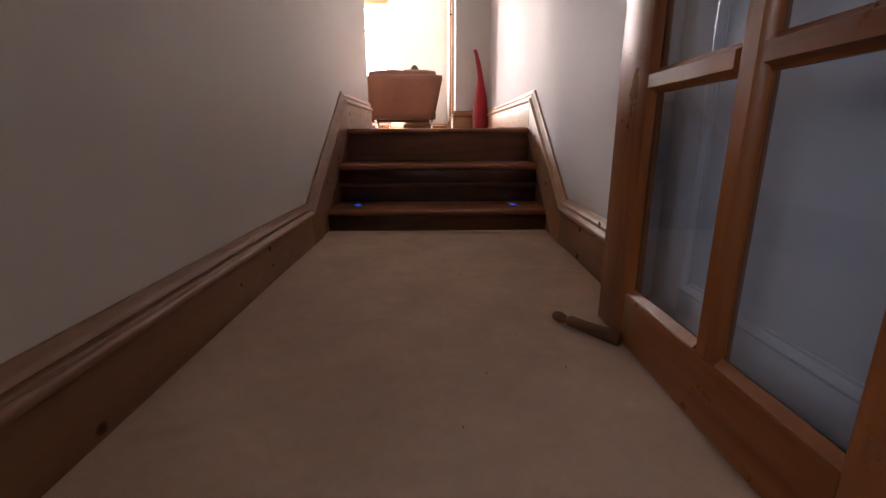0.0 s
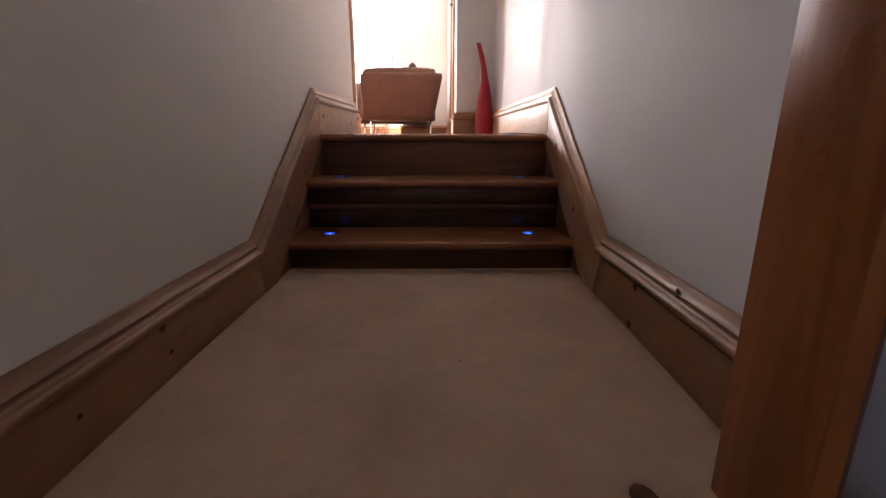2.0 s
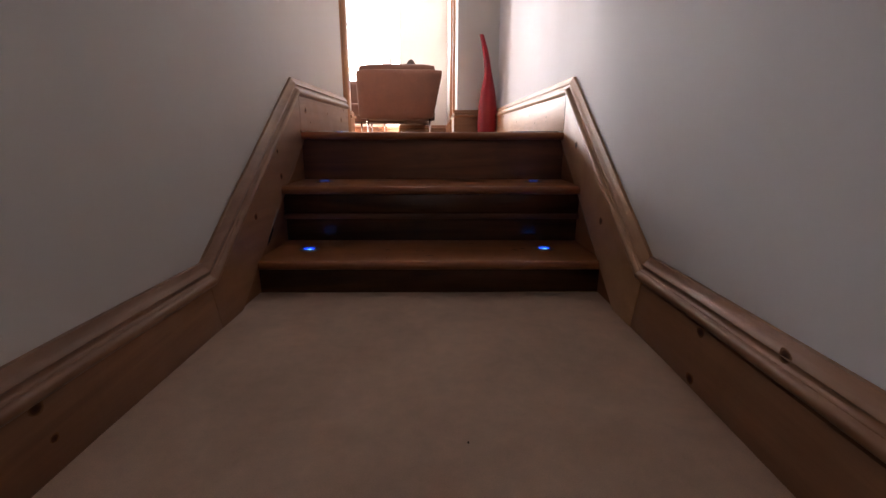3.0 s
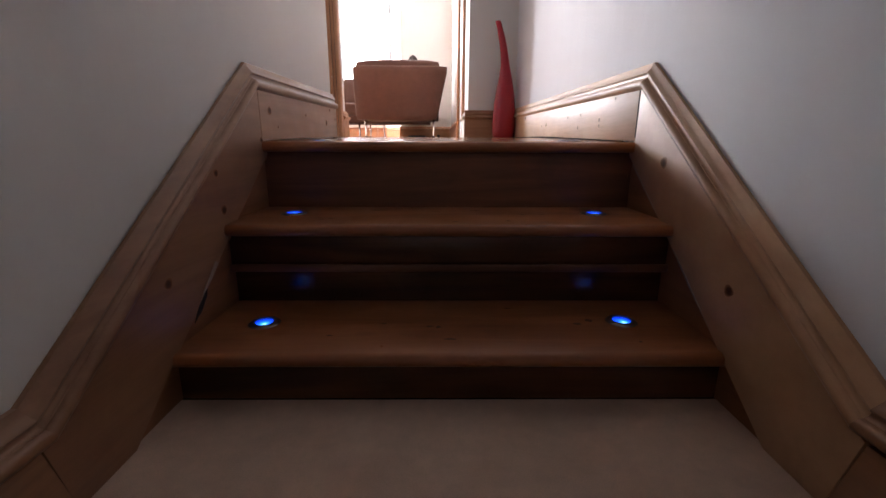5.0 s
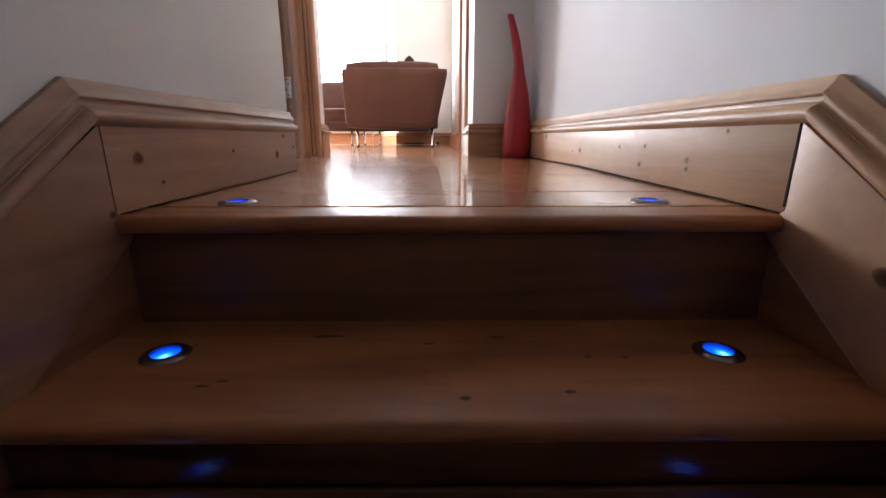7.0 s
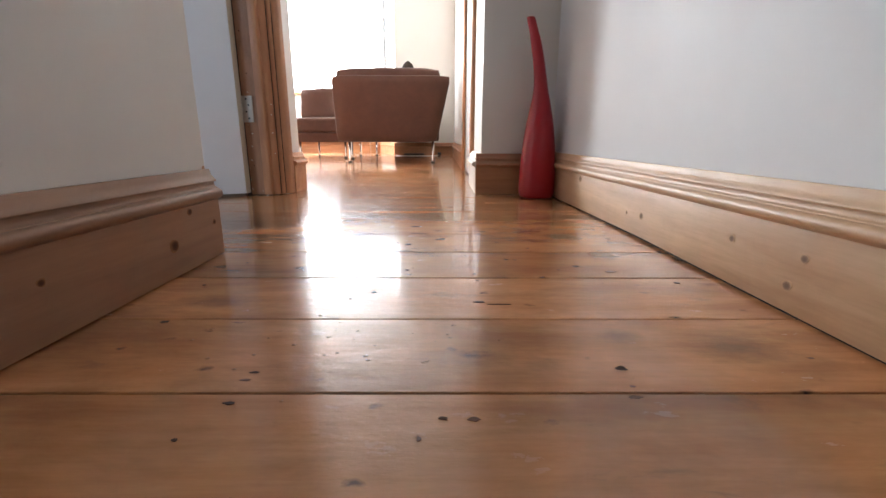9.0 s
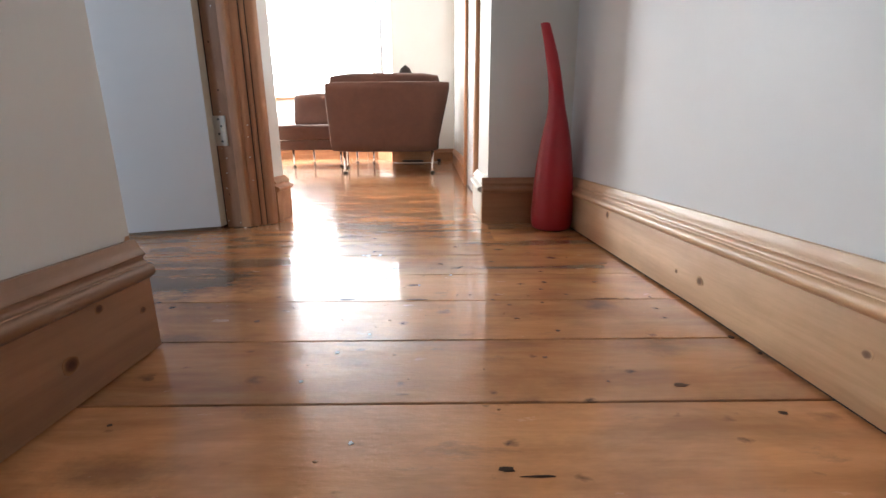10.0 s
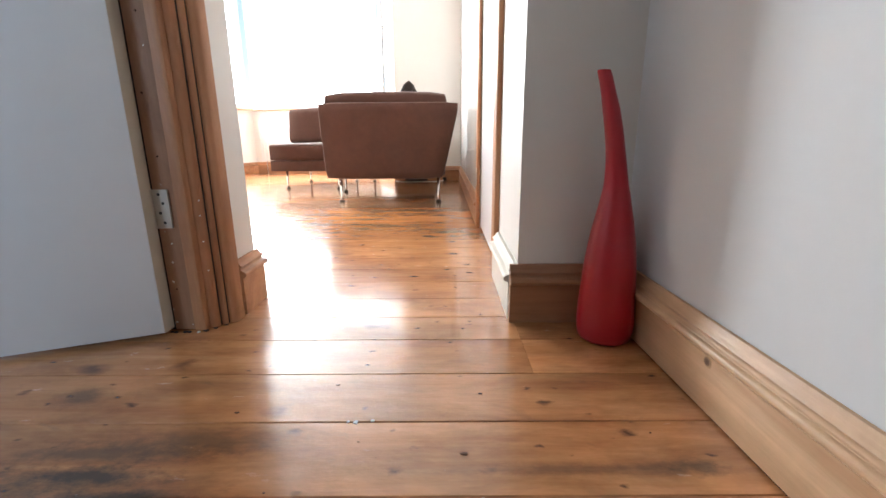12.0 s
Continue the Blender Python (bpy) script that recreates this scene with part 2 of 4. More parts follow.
# same pine throughout; this one is paler for the window light on the east run
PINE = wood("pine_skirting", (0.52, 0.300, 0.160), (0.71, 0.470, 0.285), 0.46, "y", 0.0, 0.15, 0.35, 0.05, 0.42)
# shade of the lower hall put into the pine's colour
PINE_SHADE_LOW = wood("pine_low_shade", (0.23, 0.100, 0.044), (0.37, 0.178, 0.084), 0.46, "y", 0.0, 0.3, 0.55, 0.05, 0.36)
# west boards face away from the windows; that shade is in their colour
PINE_SHADE_W = wood("pine_west_shade", (0.25, 0.110, 0.052), (0.39, 0.198, 0.100), 0.46, "y", 0.0, 0.25, 0.5, 0.05, 0.38)
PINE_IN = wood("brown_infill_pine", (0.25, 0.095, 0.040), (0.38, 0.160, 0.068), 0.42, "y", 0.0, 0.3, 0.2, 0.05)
PINE_X = wood("pine_skirting_across", (0.41, 0.190, 0.090), (0.585, 0.318, 0.172), 0.46, "x", 0.0, 0.15, 0.15, 0.05)
# tone set between the lit upper run and the shaded lower boards
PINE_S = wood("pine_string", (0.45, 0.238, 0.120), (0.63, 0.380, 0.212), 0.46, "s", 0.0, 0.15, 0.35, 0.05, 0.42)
PINE_Z = wood("pine_architrave", (0.37, 0.155, 0.068), (0.54, 0.265, 0.125), 0.50, "z", 0.0, 0.25, 0.0, 0.06)
# architrave pine darkened for the shade on the lining
PINE_JAMB = wood("pine_lining_shade", (0.26, 0.130, 0.075), (0.40, 0.215, 0.125), 0.55, "z", 0.0, 0.35, 0.0, 0.06)
PINE_DARK = wood("dark_pine_skirting", (0.34, 0.155, 0.075), (0.47, 0.24, 0.125), 0.42, "x", 0.0, 0.2, 0.05, 0.05)
HINGE = plain("paint_splashed_hinge", (0.58, 0.53, 0.46), 0.5, 0.0, 0, 0.2)
BOARD = old_boards()
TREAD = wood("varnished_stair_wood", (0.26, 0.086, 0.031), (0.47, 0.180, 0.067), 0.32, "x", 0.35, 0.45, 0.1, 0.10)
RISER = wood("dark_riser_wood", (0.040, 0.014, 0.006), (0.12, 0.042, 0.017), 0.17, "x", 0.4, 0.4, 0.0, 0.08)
# lighter and rougher than the other risers
RISER_TOP = wood("lighter_riser_wood", (0.10, 0.037, 0.017), (0.24, 0.092, 0.040), 0.42, "x", 0.4, 0.3, 0.0, 0.08)
# flaking paint, made pale also for the window light on the pier's side
OLD_PAINT_LIT = paint("flaked_paint_and_light", (0.72, 0.66, 0.57), 0.55, 0.5, 40.0, 0.15)
DOOR_EDGE = paint("cream_door_edge", (0.60, 0.55, 0.46), 0.5, 0.1, 8.0, 0.08)
# paint darkened so that less light shows on the wall beside the bay
ROOM_WALL = paint("room_wall_toned_down", (0.74, 0.695, 0.645), 0.6, 0.15, 6.0, 0.02, 0.3)
VARNISH = plain("varnish_drip", (0.42, 0.20, 0.085), 0.07, 0.0, 1.0)
# grey of the strips that draw the sash shadow lines
SASH_SHADOW = plain("sash_shadow_line", (0.42, 0.42, 0.43), 0.7)
CABLE = plain("white_cable", (0.75, 0.74, 0.72), 0.45)
SPLINTER = plain("bare_split_pine", (0.52, 0.40, 0.30), 0.8, 0, 0, 0.2, 60)
OAK_Z = wood("orange_door_stile", (0.17, 0.046, 0.010), (0.40, 0.130, 0.032), 0.30, "z", 0.0, 0.1, 0.1, 0.06)
OAK_Y = wood("orange_door_rail", (0.17, 0.046, 0.010), (0.40, 0.130, 0.032), 0.30, "y", 0.0, 0.1, 0.1, 0.06)
STOP_WOOD = wood("turned_stop_wood", (0.07, 0.030, 0.014), (0.18, 0.075, 0.030), 0.6, "x")
KNOT = knot_wood("pine_knot", ((0.33, 0.165, 0.085), (0.26, 0.13, 0.065), (0.13, 0.056, 0.030), (0.07, 0.03, 0.016)))
PALE_KNOT = knot_wood("pale_pine_knot", ((0.64, 0.41, 0.24), (0.52, 0.34, 0.21), (0.30, 0.18, 0.115), (0.20, 0.125, 0.085)))
CARPET = cloth("beige_carpet", (0.79, 0.565, 0.430), 520, 0.8)
SUEDE = cloth("brown_suede", (0.098, 0.040, 0.026), 700, 0.25, 0.15)
DARK_CLOTH = cloth("dark_brown_cloth", (0.04, 0.026, 0.022), 600, 0.3)
RED = plain("red_glazed_ceramic", (0.46, 0.012, 0.026), 0.30, 0, 0.25, 0.04, 5)
CHROME = plain("chrome", (0.75, 0.75, 0.75), 0.14, 1.0)
BLACK = plain("black_plastic", (0.02, 0.02, 0.02), 0.4)
BEZEL = plain("dull_bronze_bezel", (0.30, 0.27, 0.25), 0.3, 1.0, 0, 0.15)
STEEL = plain("worn_steel", (0.62, 0.58, 0.52), 0.38, 1.0, 0, 0.15)
GLASS = glass("clear_glass", (0.99, 0.995, 0.995))
# tint darkens and blues what shows through the panes
DOOR_GLASS = glass("blue_grey_door_glass", (0.62, 0.71, 0.82))


def led_glow():
    """A lens lit from one side: bright cyan fan on a blue ground."""
    m, t, b = nodes_of("blue_led_lens", 0.25)
    tc = t.nodes.new("ShaderNodeTexCoord")
    mp = t.nodes.new("ShaderNodeMapping")
    mp.inputs["Location"].default_value, mp.inputs["Scale"].default_value = (-0.1, 0.42, 0), (55, 42, 0)
    t.links.new(tc.outputs["Object"], mp.inputs["Vector"])
    g = t.nodes.new("ShaderNodeTexGradient")
    g.gradient_type = "SPHERICAL"
    t.links.new(mp.outputs["Vector"], g.inputs["Vector"])
    n = noise_of(t, coords(t, (1, 1, 1), False), 170, 3, 0.6)
    mix = t.nodes.new("ShaderNodeMath")
    mix.operation = "MULTIPLY_ADD"
    mix.inputs[1].default_value = 0.35
    t.links.new(n, mix.inputs[0])
    t.links.new(g.outputs["Fac"], mix.inputs[2])
    col = ramp_of(t, mix.outputs[0], (0.12, (0.0, 0.025, 0.75)), (0.55, (0.0, 0.075, 1.0)), (0.85, (0.02, 0.26, 1.0)), (1.0, (0.10, 0.48, 1.0)))
    t.links.new(col, b.inputs["Emission Color"])
    b.inputs["Base Color"].default_value = (0.0, 0.05, 0.6, 1)
    b.inputs["Emission Strength"].default_value = 2.0
    return m


LED = led_glow()
LED_CORE = glow("blue_led_core", (0.14, 0.52, 1.0), 2.4)
UPVC = plain("white_window_frame", (0.8, 0.8, 0.8), 0.35)
# near-black for shade put into gaps and joints, and for dark dust flakes
GAP_SHADE_DUST = plain("gap_shade_and_dust", (0.025, 0.018, 0.014), 0.9)


# ---- helpers ----
def part(name, bm, material, parent=None, label="", smooth=False):
    me = bpy.data.meshes.new(name)
    bmesh.ops.recalc_face_normals(bm, faces=bm.faces)
    for f in bm.faces:
        f.smooth = True
    for e in bm.edges:
        e.smooth = smooth or (len(e.link_faces) == 2 and e.calc_face_angle(0) < radians(34))
    bm.to_mesh(me)
    bm.free()
    me.materials.append(material)
    ob = new(name, me)
    if parent:
        ob.parent = parent
    if label:
        ob["label"] = label
    return ob


def thing(name, at, label, category, group="", kind=""):
    ob = new(name)
    ob.empty_display_size = 0.05
    ob.location = at
    return tagged(ob, label, category, group, kind)


def under(ob, parent):
    """Hang a part built in world coordinates under a thing, keeping its place."""
    ob.parent = parent
    ob.matrix_parent_inverse = Matrix.Translation(parent.location).inverted()
    return ob


def wpart(name, bm, material, parent, label="", smooth=False):
    return under(part(name, bm, material, None, label, smooth), parent)


def box(x0, x1, y0, y1, z0, z1, bevel=0.0, seg=2):
    bm = bmesh.new()
    bmesh.ops.create_cube(bm, size=1)
    for v in bm.verts:
        v.co = Vector(((x0 + x1) / 2 + v.co.x * (x1 - x0), (y0 + y1) / 2 + v.co.y * (y1 - y0), (z0 + z1) / 2 + v.co.z * (z1 - z0)))
    if bevel:
        bmesh.ops.bevel(bm, geom=bm.edges[:], offset=bevel, segments=seg, profile=0.5, affect="EDGES")
    return bm


def prism(poly, a, b, bevel=0.0):
    """A flat outline of 3D points pushed from offset vector a to b."""
    bm = bmesh.new()
    lo = [bm.verts.new(Vector(p) + Vector(a)) for p in poly]
    hi = [bm.verts.new(Vector(p) + Vector(b)) for p in poly]
    n = len(poly)
    bm.faces.new(lo)
    bm.faces.new(hi[::-1])
    for i in range(n):
        bm.faces.new((lo[i], lo[(i + 1) % n], hi[(i + 1) % n], hi[i]))
    bmesh.ops.recalc_face_normals(bm, faces=bm.faces)
    if bevel:
        bmesh.ops.bevel(bm, geom=bm.edges[:], offset=bevel, segments=2, profile=0.5, affect="EDGES")
    return bm


def sweep(rings, closed_profile=True):
    """Skin a list of rings (each a list of points of equal length) and cap both ends."""
    bm = bmesh.new()
    vs = [[bm.verts.new(p) for p in r] for r in rings]
    n = len(rings[0])
    for a, b in zip(vs, vs[1:]):
        for i in range(n):
            bm.faces.new((a[i], a[(i + 1) % n], b[(i + 1) % n], b[i]))
    bm.faces.new(vs[0])
    bm.faces.new(vs[-1][::-1])
    return bm


def lathe(profile, seg=32, centre=lambda h: (0.0, 0.0), squash=1.0):
    """Turn (radius, height) pairs about z; centre bends the axis."""
    rings = []
    for r, h in profile:
        cx, cy = centre(h)
        rings.append([(cx + r * math.cos(2 * math.pi * i / seg), cy + squash * r * math.sin(2 * math.pi * i / seg), h) for i in range(seg)])
    return sweep(rings)


W_Y, W_X = (0.2, 1.3, 1.9, 3.14), (-0.474, -0.4925, -0.4915, -0.459)
E_Y, E_X = (0.2, 0.9, 1.5, 2.3, 4.1), (0.488, 0.494, 0.509, 0.511, 0.466)


def xl(y):
    """Plaster face of the corridor's west wall, bent in plan to fit the camera's view."""
    return float(np.interp(y, W_Y, W_X))


def xr(y):
    """Plaster face of the corridor's east wall, bent in plan to fit the camera's view."""
    return float(np.interp(y, E_Y, E_X))


# moulded cap of the skirting: (out from the wall, up from the foot)
SKH = 0.176
CAP = ([(0, 0.117), (0.0195, 0.117), (0.0215, 0.1185)]
       + [(0.0185 + 0.0115 * math.cos(radians(a)), 0.1295 + 0.0105 * math.sin(radians(a))) for a in range(-70, 81, 15)]
       + [(0.0215 - 0.0065 * math.sin(radians(a)), 0.1475 - 0.0065 * math.cos(radians(a))) for a in range(15, 91, 15)]
       + [(0.0150, 0.1515), (0.0185, 0.1520), (0.0195, 0.1545), (0.0185, 0.1570), (0.0155, 0.1600), (0.0115, 0.1660), (0.0095, 0.1720), (0.0075, SKH), (0, SKH)])
BOARD_H, BOARD_T = 0.118, 0.019


def skirting_run(name, pts, z, out, material, label, tall=0.95, deep=1.0):
    """A straight or cornered run of skirting in plan: board and moulded cap. out: +1 when the room lies right of the way walked."""
    prof = [(0, 0), (BOARD_T, 0), (BOARD_T, BOARD_H)] + CAP[1:]
    rings = []
    for i, p in enumerate(pts):
        p = Vector(p)
        dirs = []
        if i > 0:
            dirs.append((p - Vector(pts[i - 1])).normalized())
        if i < len(pts) - 1:
            dirs.append((Vector(pts[i + 1]) - p).normalized())
        ns = [Vector((d.y, -d.x)) * out for d in dirs]
        n = ns[0] if len(ns) == 1 else (ns[0] + ns[1]) / (1 + ns[0].dot(ns[1]))
        rings.append([(p.x + n.x * u * deep, p.y + n.y * u * deep, z + h * tall) for u, h in prof])
    ob = part(name, sweep(rings), material, None, "")
    return tagged(ob, label, "skirting board", "", "structure")


def slab(name, bm, material, label, category):
    return tagged(part(name, bm, material), label, category, "", "structure")


# ---- large structure ----
S0, S_END = 1.908, 2.36           # first and last nosing
YL_END = 3.125                   # end of the corridor's west wall
Y_PIER, X_PIER = 4.118, 0.172    # east pier beside the living room
Y_FAR, Y_BAY = 8.22, 9.36


def wall_between(name, a, b, thick, z0, z1, label):
    """A straight wall from a to b in plan, thick to the left of the way walked."""
    a, b = Vector(a), Vector(b)
    d = (b - a).normalized()
    n = Vector((-d.y, d.x)) * thick
    poly = [(a.x, a.y, z0), (b.x, b.y, z0), (b.x + n.x, b.y + n.y, z0), (a.x + n.x, a.y + n.y, z0)]
    return slab(name, prism(poly, (0, 0, 0), (0, 0, z1 - z0)), WALL, label, "wall")


def bowed_wall(name, fn, ys, back, z1, label, material):
    pts = [(fn(y), y, 0) for y in ys] + [(back, ys[-1], 0), (back, ys[0], 0)]
    return slab(name, prism(pts, (0, 0, 0), (0, 0, z1)), material, label, "wall")


bowed_wall("wall_corridor_west", xl, (0.2, 1.3, 1.9, YL_END), -0.68, CEIL, "white satin painted plaster wall beside the stairs", WALL)
bowed_wall("wall_corridor_east", xr, (0.962, 1.5, 2.3, Y_PIER + 0.1), 0.64, CEIL, "white glossy painted plaster wall with roller marks", WALL_EAST)
wall_between("wall_pier", (xr(4.1) + 0.06, Y_PIER), (X_PIER, Y_PIER), -0.33, TOP - 0.1, CEIL, "white painted pier wall behind the red vase")
slab("wall_over_cupboard", box(xr(0.9), 0.565, 0.2, 0.9615, 2.002, CEIL), WALL, "white painted wall above the cupboard door", "wall")
slab("wall_cupboard_back", box(0.5655, 0.64, 0.2, 0.9615, 0, CEIL), WALL, "white painted cupboard back wall", "wall")
# west wall of the upper hall, with the side doorway
XD = -0.645
DY0, DY1 = 3.22, 4.112
wall_between("wall_hall_west_a", (XD, YL_END + 0.001), (XD, DY0), 0.13, TOP - 0.1, CEIL, "white painted wall end beside the side doorway")
wall_between("wall_hall_west_b", (XD, DY1), (XD, 4.30), 0.13, TOP - 0.1, CEIL, "white painted wall nib between doorway and living room")
slab("wall_over_door", box(XD - 0.13, XD, DY0 + 0.001, DY1 - 0.001, TOP + 2.05, CEIL), WALL, "white painted wall above the side doorway", "wall")

# living room
wall_between("wall_room_south", (XD - 0.131, 4.30), (-3.5, 4.30), 0.13, TOP - 0.1, CEIL, "white painted living room wall")
wall_between("wall_room_west", (-3.5, 4.17), (-3.5, Y_FAR + 0.2), 0.13, TOP - 0.1, CEIL, "white painted living room wall")
E_DOOR0, E_DOOR1 = 4.62, 5.42
slab("wall_room_east_a", box(X_PIER, X_PIER + 0.13, Y_PIER + 0.331, E_DOOR0, TOP - 0.1, CEIL), WALL, "white painted living room wall", "wall")
slab("wall_room_east_b", box(X_PIER, X_PIER + 0.13, E_DOOR1, Y_FAR + 0.2, TOP - 0.1, CEIL), WALL_GLOSS, "white glossy painted living room wall", "wall")
slab("wall_over_room_door", box(X_PIER, X_PIER + 0.13, E_DOOR0 + 0.001, E_DOOR1 - 0.001, TOP + 2.03, CEIL), WALL, "white painted wall above the room door", "wall")
slab("wall_room_north", box(-0.59, X_PIER - 0.001, Y_FAR, Y_FAR + 0.16, TOP - 0.1, CEIL), ROOM_WALL, "white painted wall beside the bay window", "wall")
slab("wall_room_north_west", box(-3.499, -3.2, Y_FAR, Y_FAR + 0.16, TOP - 0.1, CEIL), WALL, "white painted wall beside the bay window", "wall")
SILL, HEAD = 1.37, 2.90
BAY = [(-0.59, 8.38), (-0.95, Y_BAY), (-2.72, Y_BAY), (-3.2, 8.38)]
for i, (p, q) in enumerate(zip(BAY, BAY[1:])):
    wall_between("wall_bay_low_%s" % "abc"[i], p, q, -0.14, TOP - 0.1, SILL - 0.03, "white painted wall under the bay window")
    wall_between("wall_bay_high_%s" % "abc"[i], p, q, -0.14, HEAD, CEIL, "white painted wall above the bay window")

# side room and rear room, plain shells; unseen openings added to hold their lamps
slab("wall_side_room_west", box(-3.6, -3.5, 1.2, 4.168, TOP - 0.1, CEIL), WALL, "white painted side room wall", "wall")
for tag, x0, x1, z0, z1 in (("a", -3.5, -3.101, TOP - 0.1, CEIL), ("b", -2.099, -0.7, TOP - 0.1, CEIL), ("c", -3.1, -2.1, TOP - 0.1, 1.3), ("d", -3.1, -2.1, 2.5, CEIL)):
    slab("wall_side_room_south_" + tag, box(x0, x1, 1.1, 1.2, z0, z1), WALL, "white painted side room wall round an unseen opening added for a lamp", "wall")
slab("floor_side_room", box(-3.5, XD - 0.06, 1.2, 3.13, TOP - 0.1, TOP - 0.002), BOARD, "varnished pine side room floor", "floor")
slab("wall_rear_cross_a", box(-2.0, -0.46, 0.06, 0.198, 0, CEIL), WALL, "white painted wall beside the glazed door", "wall")
slab("wall_rear_cross_b", box(0.47, 2.0, 0.06, 0.198, 0, CEIL), WALL, "white painted wall beside the glazed door", "wall")
slab("wall_rear_over", box(-0.459, 0.469, 0.06, 0.198, 2.05, CEIL), WALL, "white painted wall above the glazed door", "wall")
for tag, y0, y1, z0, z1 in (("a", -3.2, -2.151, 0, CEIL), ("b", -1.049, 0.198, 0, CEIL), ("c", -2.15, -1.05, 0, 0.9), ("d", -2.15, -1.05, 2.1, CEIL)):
    slab("wall_rear_west_" + tag, box(-2.1, -2.0, y0, y1, z0, z1), WALL, "white painted rear room wall round an unseen opening added for a lamp", "wall")
slab("wall_rear_east", box(2.0, 2.1, -3.2, 0.198, 0, CEIL), WALL, "white painted rear room wall", "wall")
slab("wall_rear_south", box(-2.0, 2.0, -3.2, -3.1, 0, CEIL), WALL, "white painted rear room wall", "wall")
slab("ceiling", box(-3.7, 2.2, -3.3, 9.6, CEIL, CEIL + 0.12), CEILING, "flat white painted ceiling", "ceiling")
slab("floor_carpet", prism([(-2.0, -3.1, -0.06), (2.0, -3.1, -0.06), (2.0, 0.1, -0.06), (0.56, 0.1, -0.06), (0.56, S0 + 0.02, -0.06), (-0.56, S0 + 0.02, -0.06), (-0.56, 0.1, -0.06), (-2.0, 0.1, -0.06)], (0, 0, 0), (0, 0, 0.06)), CARPET, "worn beige cut-pile carpet laid up to the stairs", "carpet")

# ---- skirting ----
APEX_Y = 2.335


def stair_skirting(side, wall_x, name):
    """Level board, raking string and level upper board with one moulded cap along them."""
    out = 1 if side < 0 else -1
    y_end = YL_END if side < 0 else Y_PIER
    word = "knotty pine skirting board that rakes up along the stairs"
    # west boards take the shaded pine, east ones the lit tones
    rake_mat = PINE_SHADE_W if side < 0 else PINE_S
    up_mat = PINE_SHADE_W if side < 0 else PINE
    KINK_Z, APEX_Z = (0.1685, TOP + 0.170) if side < 0 else (0.182, TOP + 0.174)
    KINK_Y = 1.655
    base = thing(name, (wall_x(0.25), 0.25, 0), word, "skirting board", "", "structure")

    def plate(pname, poly, t, mat, bev=0.0015):
        bm = prism([(0, y, z) for y, z in poly], (0, 0, 0), (out * t, 0, 0), bev)
        for cut in (0.9, 1.3, 1.5, 1.9, 2.3):
            bmesh.ops.bisect_plane(bm, geom=bm.verts[:] + bm.edges[:] + bm.faces[:], plane_co=(0, cut, 0), plane_no=(0, 1, 0))
        for v in bm.verts:
            v.co.x += wall_x(v.co.y)
        return wpart(pname, bm, mat, base)

    y_start = 0.25 if side < 0 else 0.96
    plate("board", [(y_start, 0), (KINK_Y + 0.03, 0), (KINK_Y + 0.03, 0.01), (KINK_Y, BOARD_H), (y_start, BOARD_H)], BOARD_T, PINE_SHADE_LOW)
    dy, dz = APEX_Y - KINK_Y, APEX_Z - KINK_Z
    ln = math.hypot(dy, dz)
    lower = [(KINK_Y + 0.032, 0), (1.795, 0), (2.402, 0.4285), (2.3655, TOP - 0.004), (APEX_Y + 0.028, APEX_Z - 0.057), (KINK_Y + 0.002, BOARD_H + 0.001)]
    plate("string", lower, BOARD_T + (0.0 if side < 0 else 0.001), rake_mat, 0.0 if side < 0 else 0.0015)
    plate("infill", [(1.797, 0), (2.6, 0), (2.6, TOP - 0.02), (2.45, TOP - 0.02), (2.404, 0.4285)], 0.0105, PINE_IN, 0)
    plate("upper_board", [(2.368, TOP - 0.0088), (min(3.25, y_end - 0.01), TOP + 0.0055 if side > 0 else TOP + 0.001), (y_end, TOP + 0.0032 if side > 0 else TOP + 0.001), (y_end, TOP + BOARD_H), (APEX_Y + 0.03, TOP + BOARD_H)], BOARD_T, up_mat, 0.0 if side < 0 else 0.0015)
    rings = []
    up_rake = Vector((-dz, dy)) / ln
    up_flat = Vector((0, 1.0))
    mit = (up_flat + up_rake) / (1 + up_flat.dot(up_rake))
    for y, z, u in ((y_start, KINK_Z, up_flat), (1.3, KINK_Z, up_flat), (1.5, KINK_Z, up_flat), (KINK_Y, KINK_Z, mit), (APEX_Y, APEX_Z, mit), (y_end, APEX_Z, up_flat)):
        ring = []
        for o, h in CAP:
            k = h - SKH
            yy, zz = y + u.x * k, z + u.y * k
            ring.append((wall_x(yy) + out * o, yy, zz))
        rings.append(ring)
    for nm, a, b, mat in (("lower_cap", 0, 4, PINE_SHADE_LOW), ("raking_cap", 3, 5, rake_mat), ("upper_cap", 4, 6, up_mat)):
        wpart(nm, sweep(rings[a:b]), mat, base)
    return base


SK_W = stair_skirting(-1, xl, "skirting_west")
SK_E = stair_skirting(1, xr, "skirting_east")


